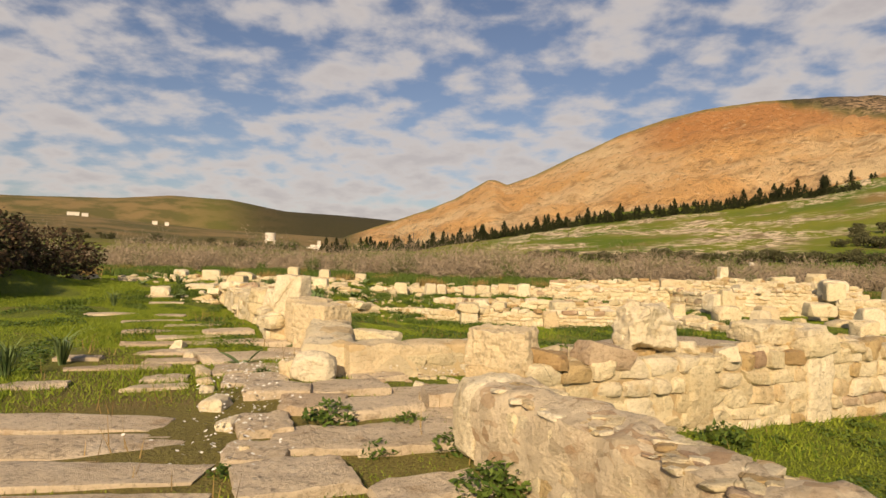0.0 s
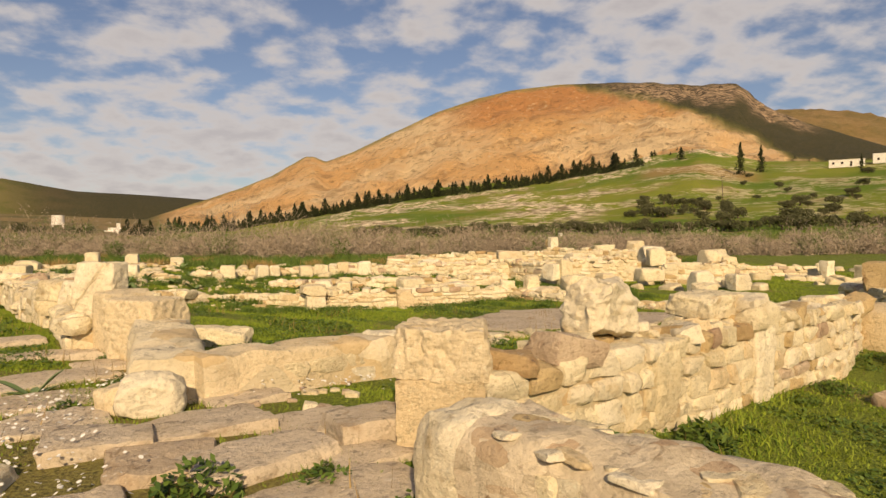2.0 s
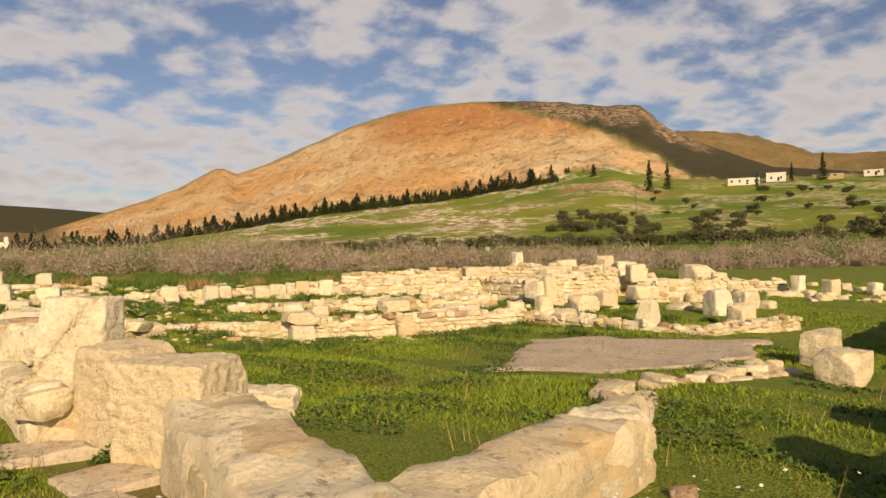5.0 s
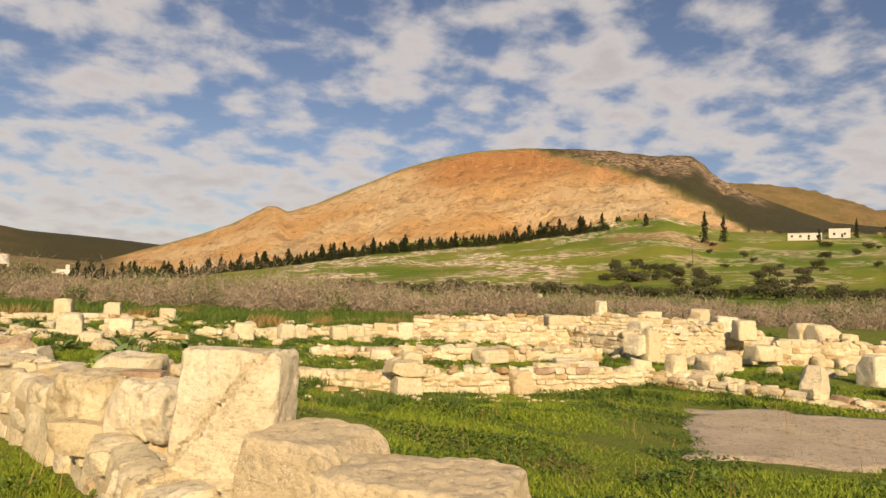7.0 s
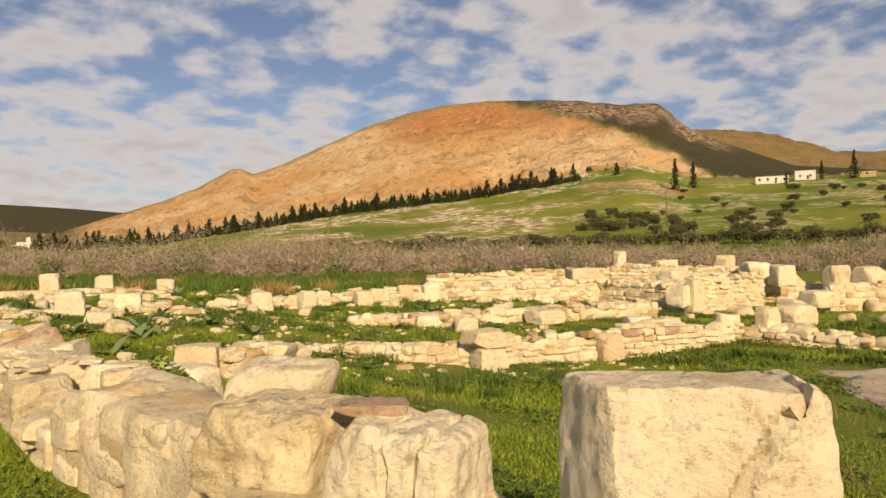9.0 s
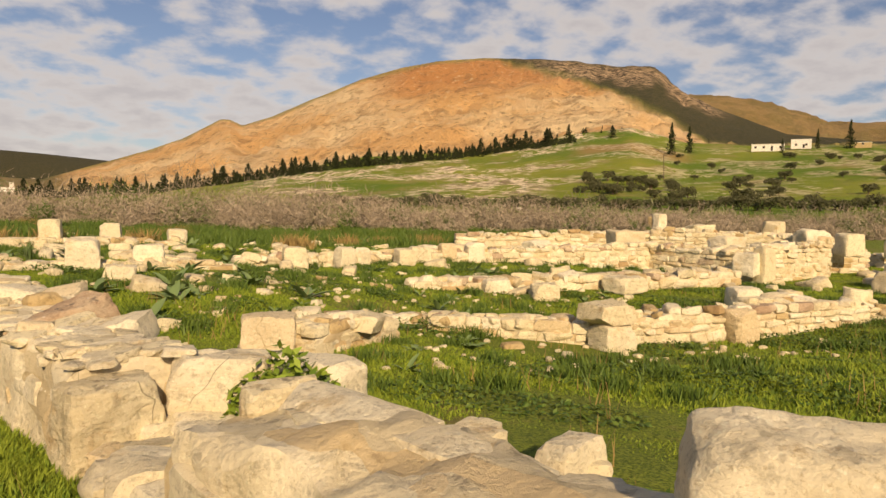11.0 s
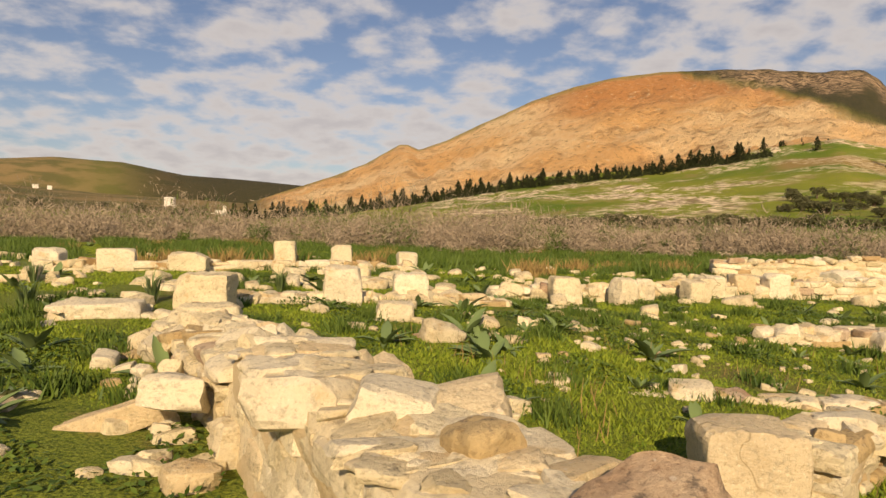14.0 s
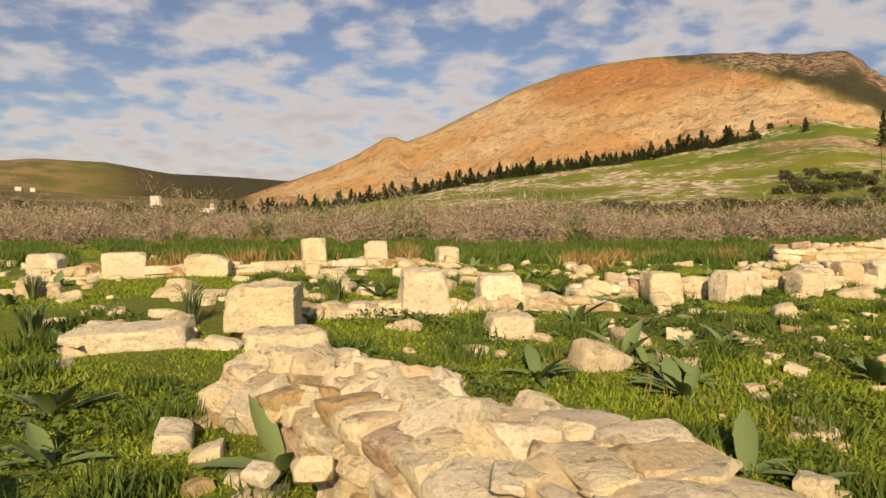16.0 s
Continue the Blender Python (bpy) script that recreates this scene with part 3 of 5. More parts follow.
# ---- the wall along the street, nearest the walk ----
def street_wall():
    ux, uy = -0.385, 0.923                      # its way
    line = lambda s, o=0.0: (-1.75 + ux * s + uy * o, 9.3 + uy * s - ux * o)
    turn = math.degrees(math.atan2(uy, ux))
    rubble_wall("wall_street_start", (-1.30, 8.05), (-1.72, 10.5), 0.64, 0.50, 0.52, "low flat-topped limestone wall stub at the corner beside the street", seed=3, course=0.2, run=0.42, kinds="pale", solid=True, lump=0.06, core=PLASTER, flush=True, caps=False)
    rubble_wall("wall_street_base", line(2.5), line(5.5, 0.1), 0.60, 0.47, 0.50, "rough lower courses of pale limestone under large blocks", seed=4, course=0.24, run=0.42, kinds="pale", ragged=0.15, lump=0.07)
    rubble_wall("wall_street_middle", line(5.2, 0.08), line(7.5, 0.0), 0.70, 0.68, 0.56, "broken wall of large pale limestone blocks and rubble", seed=44, course=0.25, run=0.5, kinds="pale", solid=True, lump=0.08, core=PLASTER)
    rubble_wall("wall_street_tumble", line(7.4), line(8.8, 0.1), 0.80, 0.24, 0.18, "collapsed stretch of the street wall with loose pale stones", seed=45, course=0.2, run=0.36, kinds="pale", ragged=0.6)
    long = rubble_wall("wall_street_long", line(8.95, 0.09), line(13.4, 0.07), 0.74, 0.50, 0.54, "low rubble wall with a flat lichened top", seed=5, course=0.15, run=0.27, kinds="pale", solid=True, lump=0.055, core=PLASTER, flush=True)
    pile = random.Random(98)
    for i in range(250):
        s, o, size = pile.uniform(0, 4.4), pile.uniform(-0.32, 0.32), pile.choice((0.04, 0.06, 0.08, 0.11, 0.15, 0.2))
        part("stone", pile.choice(UNITS[pile.choice(MIXES["pale"])]), long, at=pose(s, o, 0.50 + 0.009 * s - 0.05 * abs(o) - size * 0.10, pile.uniform(-9, 9), pile.uniform(-9, 9), pile.uniform(0, 360)) @ Matrix.Diagonal((size * 1.7, size, size * 0.3, 1)))
    end = rubble_wall("wall_street_end", line(13.3, 0.06), line(16.4, 0.02), 0.82, 0.46, 0.26, "collapsing end of the rubble wall with tumbled stones", seed=6, course=0.14, run=0.22, kinds="lime", ragged=0.8)
    pile = random.Random(99)
    for i in range(150):
        s, o, size = pile.uniform(-0.1, 3.1), pile.gauss(-0.08, 0.32), pile.choice((0.08, 0.11, 0.15, 0.20, 0.25, 0.30))
        part("stone", pile.choice(UNITS[pile.choice(MIXES["pale"])]), end, at=pose(s, o, 0.46 - 0.065 * s - 0.25 * abs(o) - size * 0.3 + pile.uniform(-0.06, 0.05), pile.uniform(-40, 40), pile.uniform(-40, 40), pile.uniform(0, 360)) @ Matrix.Diagonal((size * 1.3, size, size * 0.75, 1)))
    P = lambda s, o=0.0: line(s, o)
    block(-2.73, 12.07, 0.68, 0.36, 1.15, -25, PALE, "standing_stone", "tall upright pale limestone block with a dark diagonal crack", z=0.03, n=44, rough=0.022, round_=0.24, lean=0.05, chips=3, seed=41, cracks=((0.77, 0.0, -0.64, -0.166),))
    block(-2.28, 11.48, 0.72, 0.56, 0.80, -52, PALE, "corner_block", "squared cream limestone block beside the tall standing stone", z=0.0, n=20, rough=0.03, round_=0.12, lean=0.06)
    block(-1.92, 10.84, 0.80, 0.60, 0.76, -38, PALE, "corner_block", "large squared cream limestone block on the wall corner", z=0.01, n=44, rough=0.025, round_=0.10, lean=0.05, chips=4)
    block(-3.20, 13.14, 0.58, 0.50, 0.40, -48, PALE, "upright_slab", "rounded pale limestone block split by two cracks", z=0.46, n=44, round_=0.34, rough=0.03, lean=0.08, cracks=((1, 0.0, 0.12, 0.02), (1, 0.0, -0.10, 0.15)))
    block(-3.62, 13.72, 0.66, 0.54, 0.40, -54, LIME, "wall_block", "large grey-gold limestone block on the wall", z=0.46, n=44, round_=0.25, rough=0.035)
    block(-3.52, 14.42, 0.58, 0.36, 0.32, -35, PALE, "wedge_stone", "pointed pale limestone lump lying on the wall", z=0.60, n=20, round_=0.4, lean=0.30, rough=0.03)
    block(-3.30, 13.32, 0.30, 0.18, 0.05, -20, RUSTY, "thin_stone", "thin brown stone flake lying on the wall blocks", z=0.855, n=5, round_=0.3)
    block(*P(10.25, 0.30), 0.30, 0.80, 0.80, turn - 8, RUSTY, "slanted_stone", "rust-red lichened upright stone set across the wall", z=-0.13, n=20, round_=0.2, lean=0.2, tilt=(-20, 6), chips=6)
    block(-4.62, 17.62, 0.58, 0.46, 0.50, turn + 60, PALE, "wall_block", "pale smooth limestone block beside a leafy creeper", z=-0.02, n=20, round_=0.2, rough=0.035)
    block(*P(8.84, -0.10), 0.40, 0.52, 0.52, turn + 4, LIME, "wall_block", "rough cream limestone block closing the wall end", n=20, round_=0.18, rough=0.05)
    block(-4.02, 17.75, 0.75, 0.42, 0.5, turn + 15, PALE, "fallen_slab", "pale rounded slab lying on the broken wall", z=-0.1, n=10, round_=0.4)
    block(-9.6, 22.3, 0.6, 0.5, 0.36, 20, PALE, "fallen_block", "rough white limestone block at the grass edge", n=10, round_=0.3, rough=0.08)
    block(*P(11.1, 0.14), 0.28, 0.24, 0.15, 30, OCHRE, "small_stone", "small ochre stone lying on the wall", z=0.50, n=10, round_=0.5)
    block(-8.48, 27.0, 0.76, 0.55, 0.50, -6, LIME, "squared_block", "grey squared limestone block on the wall end", z=0.11, n=20, round_=0.08, lean=0.05, rough=0.03)
    block(-8.12, 25.55, 0.72, 0.5, 0.34, 8, LIME, "wall_block", "rounded grey limestone block before the squared block", n=20, round_=0.3)
    block(-7.98, 24.45, 0.95, 0.55, 0.34, turn + 40, LIME, "wall_block", "broad cream limestone block under the squared block", n=20)
    block(*P(14.0, -0.85), 0.75, 0.2, 0.18, turn + 70, LIME, "leaning_slab", "long thin slab leaning against the fallen wall", n=10, tilt=(0, 16))
    block(-7.1, 21.35, 0.26, 0.24, 0.3, 20, PALE, "small_block", "small white limestone lump below the wall", n=10, round_=0.4)
    rng = random.Random(12)
    rubble("fallen_stone", "broken cream limestone piece tumbled from the wall", [(*line(rng.uniform(12.8, 16.0), rng.uniform(-0.9, -0.5)), rng.uniform(0.1, 0.26)) for i in range(20)], 3)


street_wall()

# ---- rooms by the street ----
near_wall = rubble_wall("wall_near", (0.58, 5.12), (1.85, 2.75), 0.54, 0.64, 0.56, "solid mortared rubble wall with a lichened sloping top", seed=11, course=0.2, run=0.27, kinds="rubble", solid=True, ragged=0.05, lump=0.07, core=STAINED, flush=True, caps=False)
pile = random.Random(97)
for i in range(170):
    s, o, size = pile.uniform(0.1, 2.6), pile.uniform(-0.24, 0.24), pile.choice((0.03, 0.04, 0.06, 0.08, 0.11))
    part("stone", pile.choice(UNITS[pile.choice(MIXES["rubble"])]), near_wall, at=pose(s, o, 0.635 - 0.03 * s - 0.08 * abs(o) - size * 0.16, pile.uniform(-9, 9), pile.uniform(-9, 9), pile.uniform(0, 360)) @ Matrix.Diagonal((size * 1.6, size, size * 0.34, 1)))
block(0.46, 5.24, 0.42, 0.52, 0.66, 118, PALE, "wall_end_stone", "pale smooth rounded stone closing the wall end", n=20, round_=0.55, rough=0.04, lean=0.18)
rubble_wall("wall_room_front", (0.84, 6.34), (6.5, 8.95), 0.52, 0.64, 0.62, "coursed cream limestone wall with upright piers", seed=13, course=0.165, run=0.30, ragged=0.12)
rubble_wall("wall_room_corner", (6.5, 8.95), (9.3, 11.1), 0.55, 0.55, 0.3, "broken limestone wall running on to a dark ruin", seed=14, course=0.18, run=0.35, ragged=0.4)
block(0.70, 6.49, 0.66, 0.54, 0.36, -27, PALE, "carved_block", "cream limestone block with deep weathered grooves on its face", z=0.53, n=44, round_=0.06, rough=0.035, lean=0.06, groove=0.03, chips=3)
block(0.70, 6.49, 0.62, 0.52, 0.60, -27, LIME, "base_block", "squared cream limestone block under the carved block", z=-0.06, n=20, round_=0.04, rough=0.02, chips=1, lean=0.02)
block(2.26, 7.16, 0.56, 0.44, 0.54, 20, PALE, "rough_pier", "rough pitted limestone lump set on the wall", z=0.60, n=44, round_=0.4, rough=0.10, lean=0.12, groove=0.015)
block(2.75, 7.06, 0.34, 0.3, 0.72, 25, LIME, "upright_slab", "upright yellowish limestone pier in the wall face", n=10)
block(4.40, 7.98, 0.42, 0.62, 1.26, 25, PALE, "upright_slab", "smooth upright limestone pier in the coursed wall", z=-0.40, n=20, round_=0.2)
block(3.98, 8.0, 0.72, 0.50, 0.26, 25, LIME, "capping_slab", "flat grey limestone slab capping the wall", z=0.62, n=20, round_=0.2)
rubble_wall("wall_low_cross", (-1.18, 8.17), (0.90, 9.28), 0.50, 0.49, 0.42, "low smooth limestone wall closing a grassy room", seed=15, course=0.19, run=0.5, kinds="pale", ragged=0.08, solid=True, lump=0.05, core=PLASTER, flush=True, caps=False)
block(0.80, 9.23, 0.50, 0.52, 0.48, 28, PALE, "wall_end_stone", "rounded pale limestone block ending the low wall", n=20, round_=0.45)
rubble_wall("wall_low_cross_stub", (1.25, 9.75), (2.9, 11.5), 0.5, 0.14, -0.08, "knee-high remains of a limestone rubble wall", seed=16, course=0.16, run=0.3, ragged=0.5)
rubble_wall("wall_mosaic_edge", (2.9, 11.9), (6.3, 12.3), 0.45, -0.17, -0.17, "low line of limestone rubble beside the mosaic floor", seed=17, course=0.16, run=0.35)
block(-1.40, 7.66, 0.54, 0.40, 0.40, 12, PALE, "rounded_stone", "rounded pale limestone boulder at the wall corner", n=20, round_=0.85, lean=0.08, rough=0.03, chips=6, sink=0.06, seed=31)
block(-1.68, 7.85, 0.28, 0.28, 0.26, 50, PALE, "rounded_stone", "small rounded limestone lump beside the boulder", n=10, round_=0.6)
block(-1.18, 12.6, 0.95, 0.40, 0.30, -24, LIME, "fallen_block", "long reddish-cream block lying on the grass", n=20, tilt=(0, 2))
block(0.22, 6.78, 0.62, 0.5, 0.22, 12, PAVE, "fallen_slab", "flat grey slab lying before the carved block", n=10)
block(6.3, 11.4, 0.6, 0.5, 0.45, 10, LIME, label="squared cream limestone block by the room wall")
block(7.6, 12.7, 0.7, 0.5, 0.55, 25, LIME, label="squared cream limestone block by the room wall")

for i in range(16):
    x, y = -4.3 + 0.095 * i, 17.15 - 0.06 * i
    block(x + 0.12 * math.sin(i * 5.1), y + 0.2 * math.sin(i * 2.7), 0.28 + 0.12 * math.sin(i * 1.9), 0.24, 0.24 + 0.07 * math.sin(i * 3.3), 40 * i, PALE if i % 3 else LIME, "fallen_stone", "pale broken limestone piece tumbled from the wall", n=5, round_=0.3, group="tumbled wall stones")

MOSAIC_CORNERS = ((2.5, 14.2), (6.6, 12.9), (9.6, 15.5), (5.4, 18.2))


# mosaic floor: a cracked pavement with a broken edge
def mosaic():
    quad = [Vector(p) for p in MOSAIC_CORNERS]
    n = 26
    verts, faces = [], []
    for i in range(n + 1):
        for j in range(n + 1):
            u, v = i / n, j / n
            p = (quad[0] * (1 - u) + quad[1] * u) * (1 - v) + (quad[3] * (1 - u) + quad[2] * u) * v
            edge = max(abs(u - 0.5), abs(v - 0.5)) * 2
            w = noise.noise_vector(Vector((p.x * 0.9, p.y * 0.9, 3.0))) * 0.9 * edge ** 3 + noise.noise_vector(Vector((p.x * 3, p.y * 3, 3.0))) * 0.22 * edge ** 3
            x, y = p.x + w.x, p.y + w.y
            drop = 0.12 if edge > 0.999 else 0.0
            verts.append((x, y, gz(x, y) + 0.05 - drop + 0.012 * noise.noise(Vector((x * 2, y * 2, 0)))))
    for i in range(n):
        for j in range(n):
            k = i * (n + 1) + j
            faces.append((k, k + n + 1, k + n + 2, k + 1))
    thing("mosaic_floor", Matrix(), "worn brownish mosaic pavement with ragged edges, bare of grass", "floor", kind="structure", data=mesh_from("mosaic_floor", verts, faces, MOSAIC))


mosaic()

# ---- middle rows of walls ----
rubble_wall("wall_middle_west", (-1.2, 22.6), (1.0, 21.2), 0.5, -0.22, -0.20, "low rubble wall line in the grass", seed=21, course=0.15, run=0.4, ragged=0.5)
rubble_wall("wall_middle", (1.0, 21.4), (7.2, 21.4), 0.55, -0.12, -0.15, "rubble wall of small flat limestone pieces", seed=22, course=0.13, run=0.30, ragged=0.5)
rubble_wall("wall_middle_east", (7.2, 21.2), (9.4, 16.9), 0.5, -0.2, -0.35, "rubble wall of small flat limestone pieces", seed=23, course=0.13, run=0.30, ragged=0.4)
rubble_wall("wall_middle_far", (9.4, 16.9), (13.5, 18.0), 0.5, -0.35, -0.35, "rubble wall of small flat limestone pieces", seed=24, course=0.13, run=0.32, ragged=0.5)
rubble_wall("wall_second", (-0.3, 26.2), (8.6, 26.0), 0.6, -0.12, -0.08, "broken limestone wall with large flat stones on top", seed=25, course=0.17, run=0.5, ragged=0.8)
rubble_wall("wall_third_west", (-3.4, 31.0), (4.6, 32.2), 0.6, 0.02, 0.10, "row of limestone rubble and upright stones", seed=26, course=0.18, run=0.5, ragged=0.8)
rubble_wall("wall_third_east", (4.6, 32.2), (11.6, 32.6), 0.6, 0.10, 0.2, "rubble wall of small flat limestone pieces", seed=27, course=0.16, run=0.4, ragged=0.5)
rubble_wall("wall_tall_front", (11.5, 32.6), (12.6, 28.6), 0.6, 0.25, 0.15, "high rubble wall of flat limestone courses", seed=28, course=0.17, run=0.4, ragged=0.6)
rubble_wall("wall_tall_side", (12.8, 28.9), (16.3, 29.2), 0.6, 0.35, 0.55, "high rubble wall of flat limestone courses", seed=29, course=0.17, run=0.4, ragged=0.7)
rubble_wall("wall_tall_back", (6.5, 39.0), (15.5, 37.2), 0.7, 0.28, 0.50, "long high wall of limestone courses before the scrub", seed=30, course=0.19, run=0.55, ragged=1.0)
rubble_wall("wall_tall_east", (15.4, 37.0), (20.4, 31.8), 0.6, 0.70, 0.45, "high rubble wall of flat limestone courses", seed=31, course=0.18, run=0.45, ragged=0.9)
rubble_wall("wall_tall_corner", (15.8, 26.0), (18.6, 25.0), 0.6, 0.12, 0.30, "thick cream limestone wall with a square end", seed=32, course=0.18, run=0.45, ragged=0.3)
rubble_wall("wall_inner", (13.0, 31.5), (19.0, 29.6), 0.6, 0.15, 0.25, "rubble wall of flat limestone courses", seed=33, course=0.18, run=0.45, ragged=0.8)
rubble_wall("wall_far_east", (20.5, 31.6), (27.0, 29.2), 0.6, -0.1, -0.35, "low rubble wall with upright blocks", seed=34, course=0.2, run=0.5, ragged=0.5)
rubble_wall("wall_dark_ruin", (11.4, 11.0), (12.6, 13.9), 0.7, 0.22, 0.30, "brown rubble wall of an underground house", seed=35, course=0.18, run=0.4, kinds="rubble", ragged=0.2)
rubble_wall("wall_dark_ruin_side", (12.6, 13.9), (19.0, 16.5), 0.7, 0.25, 0.25, "brown rubble wall of an underground house", seed=36, course=0.18, run=0.45, kinds="rubble", ragged=0.2)
block(12.4, 12.9, 1.0, 0.8, 0.6, 30, OCHRE, "big_block", "large squared ochre block on the ruin wall", z=0.24, n=10)
block(14.2, 13.6, 1.0, 0.8, 0.6, 20, OCHRE, "big_block", "large squared ochre block on the ruin wall", z=0.24, n=10)
block(9.2, 10.4, 0.95, 0.8, 0.75, 20, LIME, "big_block", "big dark-sided squared block by the ruin", n=10)
block(8.4, 9.0, 0.7, 0.5, 0.42, 40, PALE, "fallen_block", "rough grey-white rock lying in the grass", n=10, round_=0.3, rough=0.08)
rubble_wall("wall_low_rubble", (-4.5, 23.8), (-1.2, 22.9), 0.42, -0.2, -0.28, "one course of reddish rubble in the grass", seed=37, course=0.2, run=0.34, kinds="rubble", ragged=0.3)
rubble_wall("wall_cube_rubble", (-3.5, 21.0), (-2.2, 21.9), 0.5, 0.0, 0.0, "short stretch of cream rubble beside a cube of stone", seed=38, course=0.16, run=0.26, ragged=0.6)
rubble_wall("wall_row_west", (-14.0, 34.6), (-4.6, 36.6), 0.6, 0.28, 0.22, "row of limestone rubble and upright stones", seed=39, course=0.2, run=0.55, ragged=0.8)
rubble_wall("wall_row_near", (-8.6, 28.0), (-3.6, 28.9), 0.5, 0.18, 0.10, "row of cream limestone rubble with two white cubes", seed=40, course=0.18, run=0.5, ragged=0.5)

rng_flat = random.Random(61)
B = "white-faced limestone block standing on the grass"
for x, y, w, h, turn, seed in ((-6.55, 28.2, 0.62, 0.66, 6, 1), (-5.35, 28.8, 0.62, 0.55, -4, 2), (-8.3, 36.2, 0.62, 0.85, 5, 3), (-6.7, 37.0, 0.62, 0.70, 0, 4), (-4.7, 37.4, 0.6, 0.55, 8, 5), (-1.9, 30.5, 0.62, 0.62, 0, 6), (-0.55, 30.6, 0.5, 0.60, 12, 7), (-0.05, 30.7, 0.4, 0.55, 20, 8),
                               (3.55, 21.05, 0.48, 0.56, 4, 9), (0.9, 20.9, 0.55, 0.42, 3, 10), (-3.85, 21.05, 0.62, 0.55, -12, 11), (7.6, 21.0, 0.42, 0.72, 3, 12), (13.1, 29.0, 0.5, 1.3, 3, 13), (19.1, 29.9, 0.42, 1.0, 0, 15), (20.6, 32.0, 0.55, 0.8, 0, 16),
                               (26.5, 28.0, 0.55, 1.0, 0, 17), (28.6, 27.8, 0.7, 0.8, 0, 18), (31.0, 27.2, 0.6, 0.6, 0, 19), (33.2, 26.6, 0.7, 1.1, 0, 20), (9.6, 22.0, 0.8, 0.6, 0, 21), (5.2, 21.7, 0.5, 0.62, 0, 22), (9.0, 18.4, 0.55, 0.75, 30, 23), (11.6, 17.9, 0.6, 0.65, 10, 24), (15.8, 21.5, 0.7, 0.6, 0, 25),
                               (13.4, 20.4, 0.7, 0.8, 0, 26), (18.4, 25.2, 0.55, 1.15, 0, 27), (14.6, 29.3, 0.6, 1.2, 0, 28), (16.0, 37.2, 0.5, 1.9, 0, 29), (-10.6, 35.0, 0.9, 0.5, 0, 30), (-12.4, 35.0, 0.9, 0.62, 10, 31), (-14.2, 35.4, 0.7, 0.55, 0, 32), (3.0, 31.8, 0.5, 0.6, 0, 33), (4.0, 32.0, 0.6, 0.65, 0, 34), (9.8, 33.0, 0.6, 0.7, 0, 35)):
    block(x, y, w, w * 0.85, h, turn, PALE if seed % 3 else LIME, "standing_block", B, seed=seed + 300, n=10, lean=0.07, round_=0.2, group="standing blocks among the walls")
for i, (x, y, w, h, z) in enumerate([(12.4, 35.1, 1.28, 0.77, -0.14), (12.2, 31.1, 0.55, 0.68, -0.54), (20.3, 39.2, 1.31, 0.72, 0.06), (15.1, 32.4, 1.13, 0.55, -0.04), (19.4, 33.9, 0.86, 1.29, -0.24), (17.5, 29.1, 0.79, 0.81, -0.04), (19.1, 31.8, 1.09, 0.95, -0.14), (21.3, 29.7, 0.88, 0.91, -0.24), (18.6, 26.3, 1.2, 1.49, -0.79), (7.7, 34.3, 0.92, 0.62, -0.34), (3.7, 32.6, 0.91, 0.61, -0.39), (2.0, 31.6, 0.67, 0.57, -0.34), (2.7, 32.5, 0.5, 0.54, -0.34), (1.3, 30.9, 0.55, 0.55, -0.34), (4.7, 25.4, 0.9, 0.37, -0.44), (5.8, 23.0, 0.62, 0.47, -0.54), (5.9, 22.1, 0.43, 0.6, -0.64), (7.0, 21.5, 0.41, 0.73, -0.69), (12.0, 24.1, 0.73, 0.55, -0.54), (8.1, 20.7, 0.62, 0.55, -0.69), (2.2, 24.8, 0.54, 0.34, -0.44), (1.6, 25.8, 0.7, 0.35, -0.44), (14.7, 25.4, 1.04, 0.52, -0.44), (12.3, 28.2, 0.59, 1.15, -0.74), (11.9, 28.4, 0.83, 0.73, -0.54)]):
    block(x, y, w, w * 0.8, h, 8 * (i % 5) - 16, (PALE, LIME, LIME)[i % 3], "standing_block", "weathered limestone block set upright in the wall line", seed=500 + i, n=10, lean=0.1, round_=0.2, z=z, group="standing blocks among the walls")
block(0.85, 20.95, 0.72, 0.5, 0.30, 8, LIME, "capping_slab", "wide squared slab resting on a smaller block", z=-0.19, n=10)
block(16.0, 37.5, 0.5, 0.5, 0.5, 20, OCHRE, "yellow_block", "yellow limestone cube on top of the high wall", z=0.66, n=10)
rubble("flat_stone", "flat white limestone fragment lying in the grass", [(rng_flat.uniform(-11, -8.6), rng_flat.uniform(25.6, 30), rng_flat.uniform(0.1, 0.34)) for i in range(34)], 23, "pale")
block(-5.8, 26.6, 0.62, 0.4, 0.30, 10, PALE, "flat_rock", "pointed flat limestone rock in the grass", n=10, round_=0.5, lean=0.3)
block(-9.75, 26.5, 1.15, 0.7, 0.22, 8, PALE, "flat_slab", "long broken white limestone slab in the grass", n=20, round_=0.4, rough=0.08)

# ---- street ----
def slab(x, y, w, d, h, turn, label="worn grey paving slab in the street", lift=0.045):
    block(x, y, w, d, h, turn, PAVE, "paving_slab", label, n=10, round_=0.22, rough=0.07, lean=0.10, chips=4, z=gz(x, y) - h + lift, category="paving slab", group="street paving slabs")


